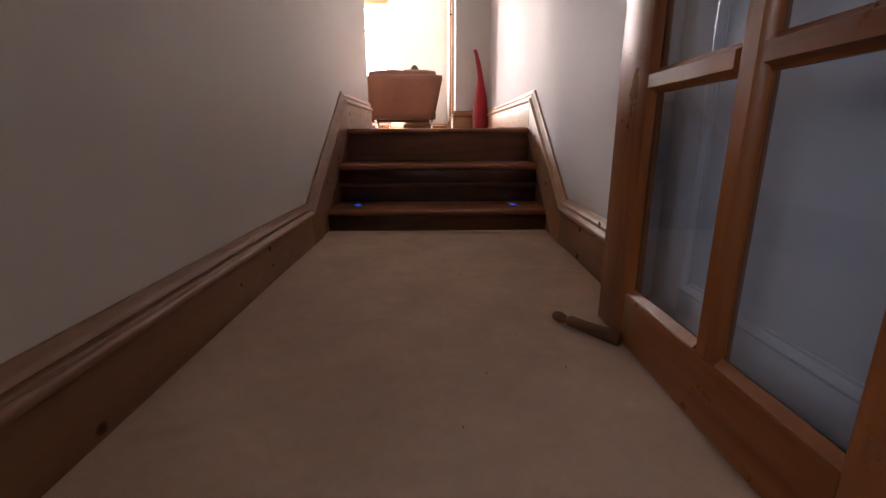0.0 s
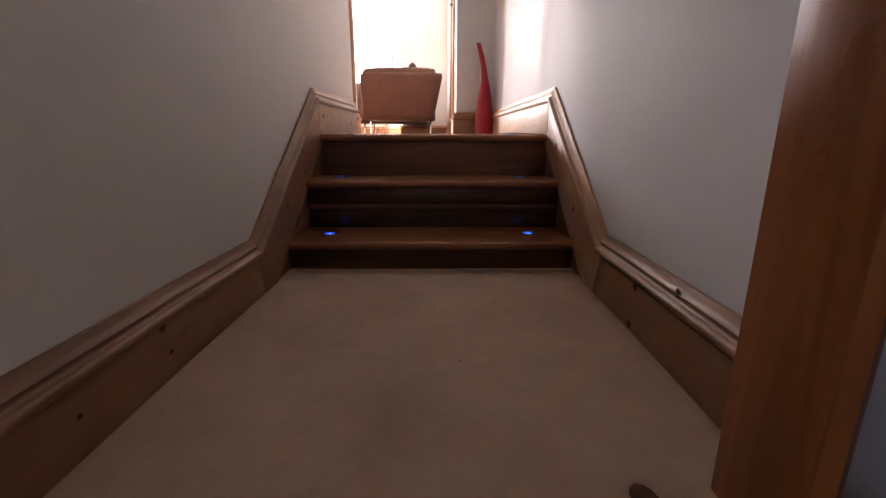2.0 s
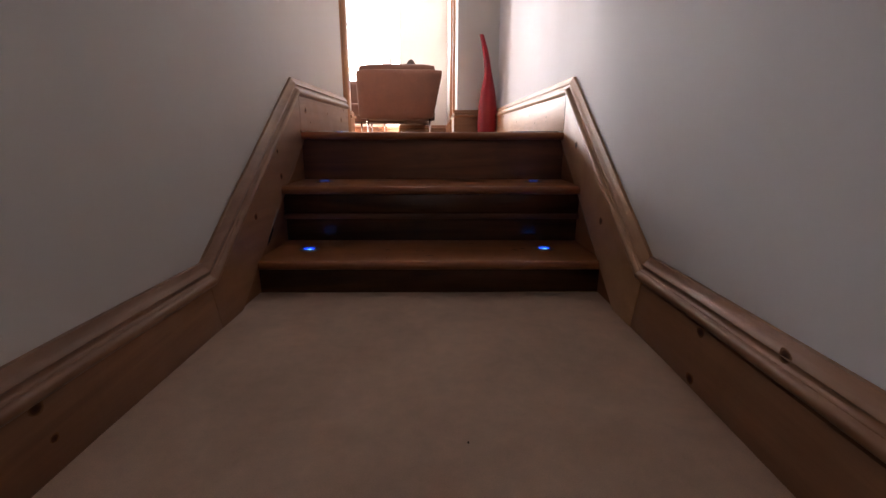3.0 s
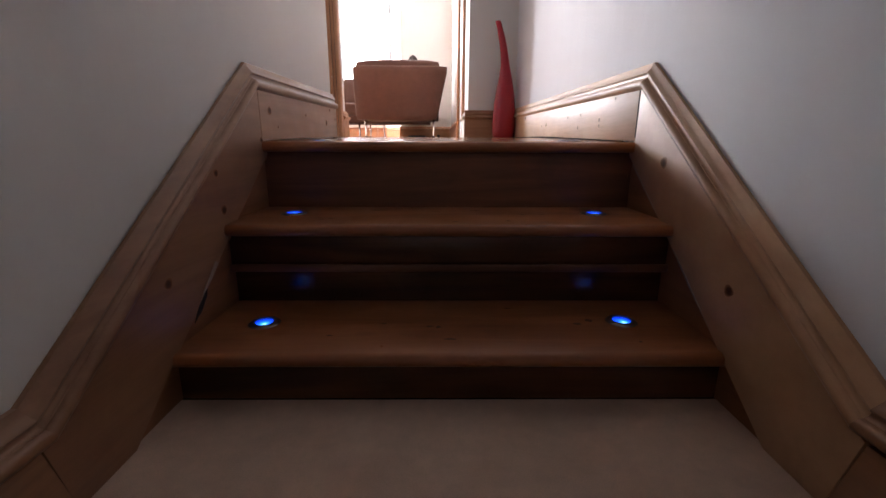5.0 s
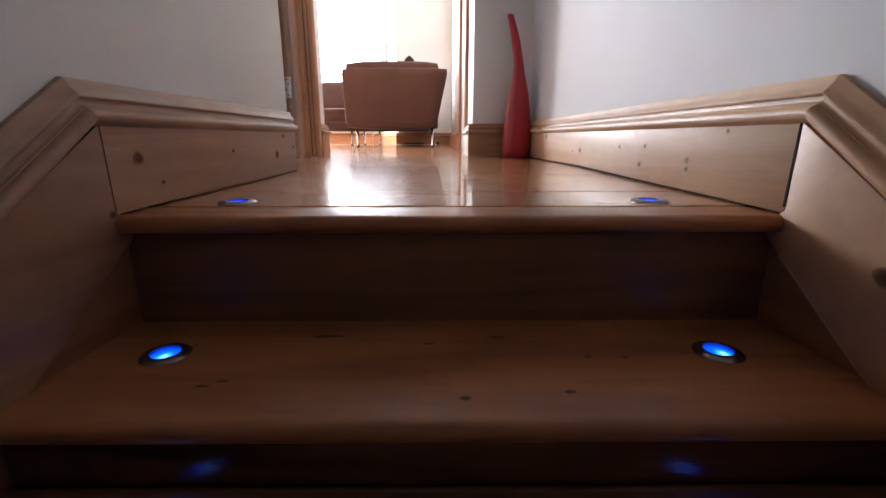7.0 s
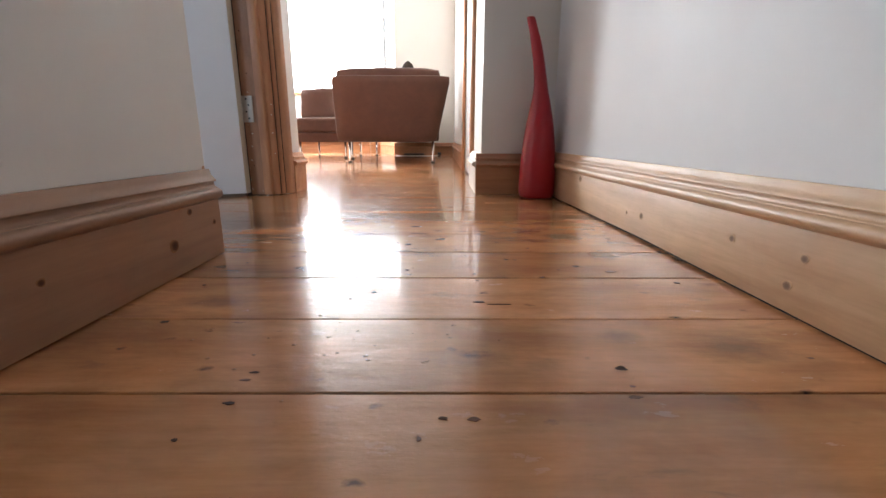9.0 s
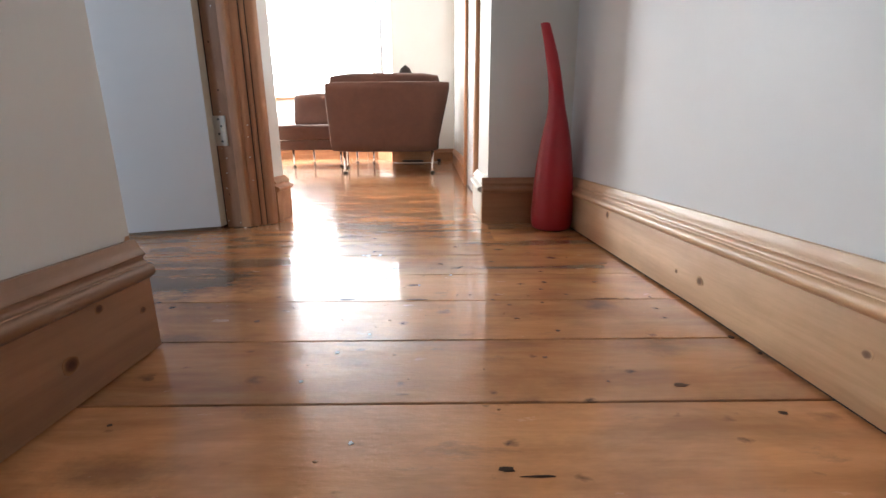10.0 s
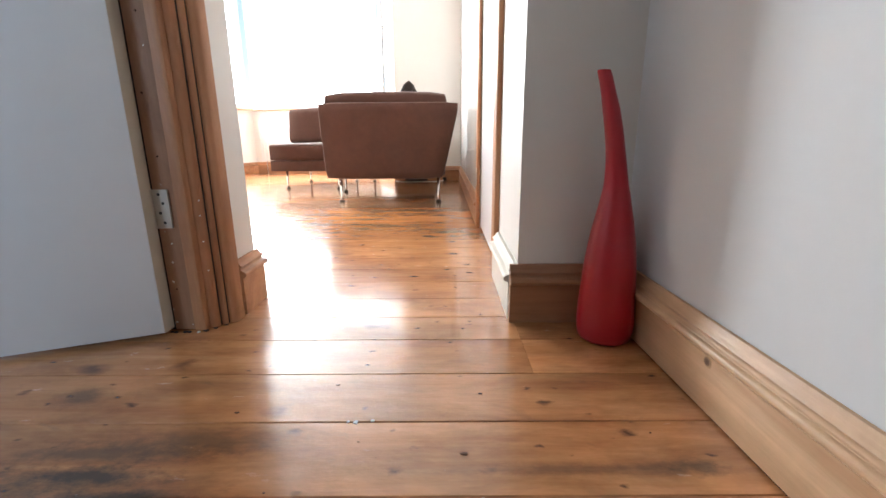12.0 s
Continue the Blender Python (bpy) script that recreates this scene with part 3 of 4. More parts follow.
def knot(base, side, y, z, r, stretch=1.4, proud=0.0187, material=None):
    """A dark knot let into the board's face."""
    proud += 0.001 if side > 0 and 1.66 < y < 2.37 else 0.0
    x = (xl(y) + proud) if side < 0 else (xr(y) - proud)
    bm = bmesh.new()
    bmesh.ops.create_circle(bm, cap_ends=True, segments=14, radius=r * 1.3)
    for v in bm.verts:
        a, b2 = v.co.x, v.co.y
        w = 1 + 0.10 * math.sin(3 * math.atan2(b2, a) + y * 9)
        v.co = Vector((0, y + a * stretch * w, z + b2 * w))
    r2 = bmesh.ops.extrude_face_region(bm, geom=bm.faces[:])
    for v in r2["geom"]:
        if isinstance(v, bmesh.types.BMVert):
            v.co.x += 0.0006 * (1 if side < 0 else -1)
    for v in bm.verts:
        v.co.x += x
    wpart("knot", bm, material or KNOT, base)


for y, z, r in ((1.218, 0.104, 0.0075), (1.232, 0.050, 0.005), (1.012, 0.064, 0.0045), (0.532, 0.018, 0.009), (1.93, 0.222, 0.0075), (2.14, 0.316, 0.008), (2.125, 0.394, 0.006),
                (2.43, 0.532, 0.0085), (2.48, 0.492, 0.003), (2.728, 0.536, 0.004), (2.36, 0.458, 0.005), (2.97, 0.519, 0.0085), (3.025, 0.568, 0.005), (3.10, 0.536, 0.004)):
    knot(SK_W, -1, y, z, r, 1.15)
for y, z, r in ((1.42, 0.112, 0.008), (1.43, 0.016, 0.008), (1.93, 0.21, 0.008), (2.208, 0.413, 0.010), (2.396, 0.370, 0.006), (3.683, 0.569, 0.0085), (3.25, 0.522, 0.007), (2.94, 0.54, 0.005),
                (2.624, 0.520, 0.0065), (2.622, 0.503, 0.005), (2.819, 0.502, 0.006), (3.326, 0.518, 0.004), (2.80, 0.545, 0.005), (2.514, 0.574, 0.004)):
    knot(SK_E, 1, y, z, r, 1.15, 0.0187, PALE_KNOT if y > 2.45 else KNOT)
knot(SK_E, 1, 1.238, 0.163, 0.008, 1.0, 0.0185)


# white panelled cupboard door in the east wall, seen through the glazed door
cupboard = thing("door_cupboard", (0.47, 0.58, 0), "white gloss painted panelled cupboard door behind the glazed door", "door", "", "structure")
CX = 0.515
CP = (0.262, 0.848, 0.103, 1.86)     # recessed panel: y from, to, z from, to
wpart("hinge_stile", box(CX, CX + 0.05, CP[1], 0.958, 0.004, 2.0, 0.001), CUPBOARD_WHITE, cupboard)
wpart("lock_stile", box(CX, CX + 0.05, 0.206, CP[0], 0.004, 2.0, 0.001), CUPBOARD_WHITE, cupboard)
wpart("bottom_rail", box(CX + 0.0003, CX + 0.05, CP[0], CP[1], 0.004, CP[2], 0.001), CUPBOARD_WHITE, cupboard)
wpart("top_rail", box(CX + 0.0003, CX + 0.05, CP[0], CP[1], CP[3], 2.0, 0.001), CUPBOARD_WHITE, cupboard)
wpart("panel", box(CX + 0.011, CX + 0.05, CP[0], CP[1], CP[2], CP[3]), CUPBOARD_WHITE, cupboard)
ring_prof = [(0.0, 0.0105), (0.0, 0.001), (0.006, -0.0005), (0.011, 0.002), (0.017, 0.008), (0.022, 0.0085), (0.023, 0.0105)]
rings = []
for yy, zz, sy, sz in ((CP[0], CP[2], 1, 1), (CP[1], CP[2], -1, 1), (CP[1], CP[3], -1, -1), (CP[0], CP[3], 1, -1), (CP[0], CP[2], 1, 1)):
    rings.append([(CX + d, yy + sy * u, zz + sz * u) for u, d in ring_prof])
wpart("panel_moulding", sweep(rings), CUPBOARD_WHITE, cupboard)
skirting_run("skirting_wall_end", [(xl(YL_END), YL_END - 0.0005), (XD, YL_END)], TOP, -1, PINE_X, "pine skirting board across the wall end", 1.0)
SK_OUT = BOARD_T * 1.3
# front run darker and side run paler: shade and light put into their colours
skirting_run("skirting_pier", [(xr(4.1) - 0.03, Y_PIER), (X_PIER - SK_OUT + 0.002, Y_PIER)], TOP, -1, PINE_DARK, "pine skirting board across the pier, darkened for its shade", 0.95, 1.3)
skirting_run("skirting_pier_side", [(X_PIER, Y_PIER + 0.0006), (X_PIER, 4.53)], TOP, -1, OLD_PAINT_LIT, "skirting board with flaking paint on the pier's side, pale for the window light", 0.95, 1.3)
skirting_run("skirting_nib", [(XD, 4.165), (XD, 4.30), (-3.4, 4.30)], TOP, 1, PINE_X, "pine skirting board round the wall nib")
skirting_run("skirting_room_east", [(X_PIER, 5.51), (X_PIER, Y_FAR - 0.03)], TOP, -1, PINE_DARK, "dark pine skirting board along the living room wall")
skirting_run("skirting_room_north", [(X_PIER - 0.001, Y_FAR), (-0.62, Y_FAR)], TOP, -1, PINE_DARK, "dark pine skirting board beside the bay")
skirting_run("skirting_bay", BAY, TOP, -1, PINE_DARK, "dark pine skirting board round the bay")

# ---- stairs ----
stairs = thing("stairs", (0, S0, 0), "three dark varnished pine stairs with rounded nosings and blue step lights", "stairs", "", "structure")


def tread(y0, y1, z):
    """A tread with a rounded nosing."""
    th = 0.026
    prof = [(y1, z), (y1, z - th)] + [(y0 + 0.013 - 0.013 * math.sin(a), z - 0.013 - 0.013 * math.cos(a)) for a in [i * math.pi / 8 for i in range(9)]]
    rings = [[(x, y, zz) for y, zz in prof] for x in (xl(y0) + 0.0100, xr(y0) - 0.0100)]
    return wpart("tread", sweep(rings), TREAD, stairs)


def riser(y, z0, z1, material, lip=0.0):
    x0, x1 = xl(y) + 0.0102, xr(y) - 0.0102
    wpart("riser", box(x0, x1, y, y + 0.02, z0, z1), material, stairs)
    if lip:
        # lip gets the lighter wood for the light its edge catches
        wpart("riser_lip", box(x0 + 0.002, x1 - 0.002, y - 0.031, y - 0.0225, z0 + lip - 0.004, z0 + lip + 0.014, 0.004, 3), RISER_TOP, stairs, "lighter rounded lip below the facing board")
        wpart("riser_facing", box(x0 + 0.003, x1 - 0.003, y - 0.022, y - 0.0005, z0 + lip, z1, 0.004), RISER, stairs, "proud upper facing board above a rounded lip")


Z1, Z2 = 0.098, 0.284
tread(S0, 2.18, Z1)
tread(2.13, 2.41, Z2)
tread(S_END, 2.45, TOP - 0.012)
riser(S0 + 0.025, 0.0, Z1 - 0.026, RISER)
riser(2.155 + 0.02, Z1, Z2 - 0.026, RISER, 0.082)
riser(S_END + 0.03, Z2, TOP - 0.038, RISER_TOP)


def step_light(x, y, z):
    base = thing("step_light", (x, y, z), "round chrome step light with a glowing blue lens", "step light", "step lights")
    part("bezel", lathe([(0.0185, 0.0006), (0.0185, 0.0042), (0.0215, 0.0046), (0.0285, 0.0032), (0.0315, 0.0004)], 32), BEZEL, base)
    lens = part("lens", lathe([(0.0182, 0.0004), (0.0182, 0.0008), (0.012, 0.0013), (0.002, 0.0016)], 24), LED, base)
    part("diode", lathe([(0.0030, 0.0010), (0.0022, 0.0020), (0.0006, 0.0022)], 10), LED_CORE, lens).location = (0.002, -0.006, 0)
    return base


SL = step_light(-0.366, 2.047, Z1)
for x, y, z in ((0.366, 2.055, Z1), (-0.366, 2.281, Z2), (0.371, 2.283, Z2), (-0.345, 2.49, TOP - 0.0105), (0.36, 2.50, TOP - 0.0105)):
    copy_thing(SL, pose(x, y, z))

# ---- upper floor boards ----
floor = thing("floor", (0, 2.45, TOP), "old varnished pine floorboards with dark gaps, stains and knots", "floorboards", "", "structure")
wpart("underfloor", box(-3.5, 0.7, 2.46, Y_BAY + 0.1, TOP - 0.09, TOP - 0.036), GAP_SHADE_DUST, floor)
JOINTS = [2.452, 2.627, 2.799, 2.970, 3.137, 3.307, 3.477, 3.652, 3.822, 3.990, 4.135, 4.288]
while JOINTS[-1] < Y_BAY:
    JOINTS.append(JOINTS[-1] + 0.168 + 0.006 * math.sin(7 * len(JOINTS)))


def floor_drop(y):
    """Lowers the floor a little towards the stair head, to fit the camera's view."""
    return max(0.0, 0.0105 - 0.013 * (y - 2.45))


def floorboard(x0, x1, y0, y1, drop, edge=0.0014):
    bm = box(x0 + 0.0003, x1 - 0.0003, y0 + 0.0008, y1 - 0.0008, TOP - 0.034, TOP - drop, edge, 1)
    for v in bm.verts:
        v.co.z -= floor_drop(v.co.y)
    wpart("floorboard", bm, BOARD, floor)


rnd = random.Random(4)
for y0, y1 in zip(JOINTS, JOINTS[1:]):
    drop = rnd.uniform(0, 0.0012)
    if y1 < 3.2:
        floorboard(xl(y0) + 0.004, xr(y0) - 0.004, y0, y1, drop)
    elif y0 < 3.8:
        floorboard(-3.45, XD - 1.1, y0, y1, drop)
        floorboard(XD - 1.1, xr(y0) - 0.004, y0, y1, drop)
    elif y1 < 4.2:
        floorboard(-3.45, XD - 1.1, y0, y1, drop)
        floorboard(XD - 1.1, 0.165, y0, y1, drop, 0.0)
        floorboard(0.165, xr(y0) - 0.004, y0, y1, drop + 0.0006, 0.0)
    else:
        cut = rnd.uniform(-2.6, -0.9)
        floorboard(-3.5, cut, y0, y1, drop)
        floorboard(cut, X_PIER + 0.02, y0, y1, rnd.uniform(0, 0.0012))

# ---- doorway into the side room ----
frame_w = thing("door_frame", (XD, DY1, TOP), "worn pine door frame with nail holes and flaked paint", "door frame", "", "structure")
arch = [(-0.72, 4.052), (-0.702, 4.050), (-0.692, 4.053), (-0.687, 4.060), (-0.686, 4.066), (-0.676, 4.069), (-0.668, 4.074), (-0.664, 4.081), (-0.662, 4.087), (-0.654, 4.089),
        (-0.648, 4.094), (-0.646, 4.100), (-0.638, 4.102), (-0.630, 4.107), (-0.626, 4.115), (-0.625, 4.146), (-0.6445, 4.150), (-0.6445, 4.1115), (-0.72, 4.1115)]
wpart("architrave", prism([(x, y, TOP + 0.002) for x, y in arch], (0, 0, 0), (0, 0, 2.06)), PINE_Z, frame_w)
wpart("lining", box(-0.80, -0.7205, 4.056, 4.1115, TOP + 0.002, TOP + 2.03, 0.002), PINE_JAMB, frame_w, "pine lining with its shade put into the colour")
# dark strips laid on for the shade in the grooves and behind the door
for gx, gy, gw in ((-0.6635, 4.0840, 0.0026), (-0.6472, 4.0970, 0.0016)):
    wpart("groove_shade", box(gx - gw / 2, gx + gw / 2, gy - 0.0022, gy + 0.004, TOP + 0.004, TOP + 2.05), GAP_SHADE_DUST, frame_w, "dark strip for the shade in the joint between the mouldings")
wpart("door_gap_shade", box(-0.790, -0.7745, 4.0546, 4.0558, TOP + 0.003, TOP + 1.99), GAP_SHADE_DUST, frame_w, "dark strip for the shade in the gap behind the door's edge")
wpart("lining", box(-0.80, -0.62, DY0, DY0 + 0.02, TOP + 0.002, TOP + 2.03, 0.002), PINE_Z, frame_w)
wpart("head", box(-0.80, -0.62, DY0 + 0.0205, 4.0555, TOP + 2.005, TOP + 2.03, 0.002), PINE_Z, frame_w)


def side_door():
    base = thing("door_side", (-0.792, 4.048, TOP), "white painted flush door standing open into the side room", "door", "", "structure")
    leaf = box(-0.80, 0.0, -0.04, 0.0, 0.012, 1.99, 0.002)
    part("leaf", leaf, DOOR_WHITE, base)
    # wedge shaped so the door's edge looks wide enough from the camera
    part("edge_wedge", prism([(0.0004, -0.0395, 0.012), (0.016, -0.002, 0.012), (0.0004, -0.002, 0.012)], (0, 0, 0), (0, 0, 1.978)), DOOR_EDGE, base, "cream painted door edge")
    base.rotation_euler = (0, 0, radians(22))
    return base


side_door()
hinge = part("hinge", box(0.006, 0.045, -0.0005, 0.006, 0, 0.10, 0.001), HINGE, frame_w, "pale steel butt hinge with dark screws")
hinge.location = (-0.135, 4.0495 - DY1, 0.288)
part("knuckle", lathe([(0.006, -0.001), (0.006, 0.101)], 12), STEEL, hinge)
for dz, dx in ((0.015, 0.028), (0.04, 0.02), (0.065, 0.03), (0.088, 0.022)):
    part("screw", lathe([(0.004, 0), (0.0035, 0.001)], 10), BLACK, hinge).matrix_local = pose(dx, -0.0005, dz, 90)

# ---- door in the living room's east wall ----
fr2 = thing("room_door_frame", (X_PIER, E_DOOR0, TOP), "pine architrave round the living room door", "door frame", "", "structure")
for y0, y1 in ((E_DOOR0 - 0.075, E_DOOR0 + 0.01), (E_DOOR1 - 0.01, E_DOOR1 + 0.075)):
    wpart("architrave", box(X_PIER - 0.02, X_PIER + 0.0, y0, y1, TOP + 0.002, TOP + 2.08, 0.005), PINE_Z, fr2)
wpart("architrave_head", box(X_PIER - 0.02, X_PIER, E_DOOR0 + 0.0105, E_DOOR1 - 0.0105, TOP + 2.0, TOP + 2.08, 0.005), PINE_Z, fr2)
hg = wpart("hinge", box(X_PIER - 0.0225, X_PIER - 0.0205, E_DOOR1 - 0.012, E_DOOR1 + 0.022, TOP + 0.24, TOP + 0.34, 0.0008), STEEL, fr2, "pale steel butt hinge")
d2 = thing("door_room", (X_PIER, E_DOOR0, TOP), "closed white painted door with a dark handle", "door", "", "structure")
wpart("leaf", box(X_PIER + 0.004, X_PIER + 0.044, E_DOOR0 + 0.012, E_DOOR1 - 0.012, TOP + 0.01, TOP + 1.998, 0.002), DOOR_WHITE, d2)
plate = part("backplate", box(-0.004, 0.004, -0.02, 0.02, 0.96, 1.17, 0.003), BLACK, d2, "dark metal backplate")
plate.location = (0.0, 0.075, 0)
part("lever", lathe([(0.011, 0.004), (0.011, 0.008), (0.0075, 0.012), (0.0075, 0.052), (0.0095, 0.056), (0.0095, 0.066), (0.004, 0.069)], 14), CHROME, plate, "steel lever spindle", True).matrix_local = pose(0, 0, 1.145, 0, -90)
part("lever_arm", lathe([(0.006, 0.0), (0.009, 0.006), (0.0075, 0.06), (0.0085, 0.105), (0.004, 0.112)], 14), CHROME, plate, "steel lever arm", True).matrix_local = pose(-0.06, 0.0, 1.145, -90)
part("thumb_turn", lathe([(0.008, 0.004), (0.006, 0.02), (0.010, 0.024), (0.010, 0.040), (0.004, 0.043)], 12), BLACK, plate, "small dark thumb turn", True).matrix_local = pose(0, 0, 1.10, 0, -90)

# ---- glazed door at the foot of the corridor ----
glazed = thing("glazed_door", (0.385, 0.22, 0), "orange-brown varnished glazed door with small panes, standing open", "door")
GX0, GX1 = 0.385, 0.423
Y0, YM, Y1 = 0.33, 0.553, 0.812       # inner edge of the hinge stile, glazing bar, inner edge of the free stile
wpart("stile", box(GX0, GX1, Y1 + 0.0005, 0.938, 0.008, 2.0, 0.003), OAK_Z, glazed)
wpart("stile", box(GX0, GX1, 0.215, Y0 - 0.0005, 0.008, 2.0, 0.003), OAK_Z, glazed)
wpart("bottom_rail", box(GX0 + 0.0005, GX1 - 0.0005, Y0, Y1, 0.008, 0.11, 0.003), OAK_Y, glazed)
wpart("top_rail", box(GX0 + 0.0005, GX1 - 0.0005, Y0, Y1, 1.91, 2.0, 0.003), OAK_Y, glazed)
BAR = [(0.002, -0.014), (0.002, 0.014), (0.010, 0.018), (0.015, 0.026), (0.019, 0.026), (0.023, 0.026), (0.028, 0.018), (0.036, 0.014), (0.036, -0.014), (0.028, -0.018), (0.023, -0.026), (0.015, -0.026), (0.010, -0.018)]
wpart("mullion", prism([(GX0 + a, YM + b, 0.1105) for a, b in BAR], (0, 0, 0), (0, 0, 1.799)), OAK_Z, glazed)
RAILS = [0.1105, 0.507, 0.910, 1.308, 1.909]
HALVES = ((Y0, YM - 0.0262), (YM + 0.0262, Y1))
for z in RAILS[1:-1]:
    for y0, y1 in HALVES:
        wpart("glazing_bar", prism([(GX0 + a, y0, z + b * 0.8) for a, b in BAR], (0, 0, 0), (0, y1 - y0, 0)), OAK_Y, glazed)
# sloped beads round every opening
for z0, z1 in zip(RAILS, RAILS[1:]):
    for y0, y1 in ((Y0, YM), (YM, Y1)):
        if y0 == Y0:
            wpart("bead", prism([(GX0 + 0.004, y0, z0), (GX0 + 0.015, y0, z0), (GX0 + 0.015, y0 + 0.012, z0)], (0, 0, 0.0), (0, 0, z1 - z0)), OAK_Z, glazed)
        else:
            wpart("bead", prism([(GX0 + 0.004, y1, z0), (GX0 + 0.015, y1, z0), (GX0 + 0.015, y1 - 0.012, z0)], (0, 0, 0.0), (0, 0, z1 - z0)), OAK_Z, glazed)
for y0, y1 in HALVES:
    wpart("bead", prism([(GX0 + 0.004, y0, 0.1102), (GX0 + 0.015, y0, 0.1102), (GX0 + 0.015, y0, 0.1222)], (0, 0, 0), (0, y1 - y0, 0)), OAK_Y, glazed)
for z0, z1 in zip(RAILS, RAILS[1:]):
    for y0, y1 in HALVES:
        pane = wpart("pane", box(GX0 + 0.0165, GX0 + 0.0205, y0 - 0.004, y1 + 0.004, z0 - 0.003, z1 + 0.003), DOOR_GLASS, glazed)
        pane.visible_shadow = False

# turned wooden stop lying at the door's foot
stop = tagged(part("door_stop", lathe([(0.002, 0.0), (0.010, 0.003), (0.0145, 0.012), (0.0150, 0.022), (0.011, 0.033), (0.0065, 0.038), (0.0065, 0.042), (0.0135, 0.044), (0.0150, 0.050), (0.0155, 0.09), (0.0182, 0.135), (0.0182, 0.165), (0.006, 0.168)], 24),
                   STOP_WOOD, None, "", True), "small turned wooden finial used as a door stop on the carpet", "door stop")
stop.matrix_world = pose(0.279, 0.932, 0.0148, 0, 90, -52) @ Matrix.Diagonal((0.8, 0.8, 1, 1))

# ---- red vase ----
VB = [(0.052, 0.0), (0.064, 0.003), (0.0695, 0.02), (0.0710, 0.045), (0.0695, 0.10), (0.0655, 0.165), (0.0595, 0.229), (0.0505, 0.29), (0.038, 0.352), (0.0325, 0.38), (0.0275, 0.41),
      (0.0230, 0.47), (0.0212, 0.526), (0.0198, 0.57), (0.0170, 0.61), (0.0155, 0.652), (0.0130, 0.6535), (0.011, 0.62)]


def rounded(profile, steps=4):
    """Catmull-Rom through the (radius, height) pairs."""
    p = [Vector(q) for q in profile]
    p = [p[0]] + p + [p[-1]]
    outp = []
    for a, b, c, d in zip(p, p[1:], p[2:], p[3:]):
        for k in range(steps):
            u = k / steps
            outp.append(0.5 * (2 * b + (c - a) * u + (2 * a - 5 * b + 4 * c - d) * u * u + (3 * b - a - 3 * c + d) * u ** 3))
    return [tuple(q) for q in outp] + [profile[-1]]


vase = tagged(part("vase", lathe(rounded(VB), 56, lambda h: (0.002 - 0.472 * max(0.0, h - 0.34) ** 1.9, 0.0)), RED, None, "", True), "tall red glazed bottle vase with a bent neck on the floorboards", "vase")
vase.location = (0.383, 4.005, TOP)


# ---- living room furniture ----
def cushion(w, d, h, r=0.04, puff=0.02, cuts=6):
    """A rounded, slightly puffed block, centred on its base."""
    bm = bmesh.new()
    bmesh.ops.create_cube(bm, size=1)
    bmesh.ops.subdivide_edges(bm, edges=bm.edges[:], cuts=cuts, use_grid_fill=True)
    for v in bm.verts:
        p = v.co * 2
        q = Vector((p.x * w / 2, p.y * d / 2, p.z * h / 2))
        core = Vector((max(-w / 2 + r, min(w / 2 - r, q.x)), max(-d / 2 + r, min(d / 2 - r, q.y)), max(-h / 2 + r, min(h / 2 - r, q.z))))
        off = q - core
        if off.length > 1e-6:
            q = core + off.normalized() * r
        q.z += puff * (1 - p.x ** 2) * (1 - p.y ** 2) * (1 if p.z > 0 else -0.3)
        v.co = q + Vector((0, 0, h / 2))
    return bm


def shaped(bm, fn):
    for v in bm.verts:
        v.co = fn(v.co.copy())
    return bm


def leg(base, x, y, h):
    lg = part("leg", lathe([(0.013, h), (0.0105, 0.022), (0.0105, 0.018)], 14), CHROME, base, "tapered chrome leg", True)
    lg.location = (x, y, 0)
    ft = part("foot", lathe([(0.022, 0.0), (0.023, 0.006), (0.018, 0.017), (0.008, 0.019)], 14), BLACK, lg, "black plastic glide", True)


def armchair(name, at, turn, label, w=0.96):
    base = thing(name, at, label, "armchair", "suede seats")
    back = shaped(cushion(w, 0.13, 0.568, 0.035, 0.0, 8), lambda c: Vector((c.x / (w / 2) * ((0.431 + 0.224 * c.z) if c.x > 0 else (0.485 + 0.015 * c.z)), c.y - 0.17 * c.z, c.z)))
    part("backrest", back, SUEDE, base, "", True).matrix_local = pose(0, -0.36, 0.19)
    part("seat", cushion(w * 0.94, 0.72, 0.15, 0.035, 0.0), SUEDE, base, "", True).matrix_local = pose(0, 0.06, 0.19)
    part("seat_cushion", cushion(w * 0.94, 0.66, 0.15, 0.045, 0.015), SUEDE, base, "", True).matrix_local = pose(0, 0.1, 0.34)
    part("back_cushion", cushion(w * 0.985, 0.15, 0.42, 0.045, 0.01), SUEDE, base, "", True).matrix_local = pose(-0.010, -0.235, 0.425, 11)
    for x, y in ((-0.385, -0.35), (0.395, -0.35), (-0.50, 0.33), (0.385, 0.36)):
        leg(base, x, y, 0.2)
    base.matrix_world = pose(*at, 0, 0, turn)
    return base


armchair("armchair", (-0.470, 6.81, TOP), 0, "brown suede armchair on tapered chrome legs, seen from behind")


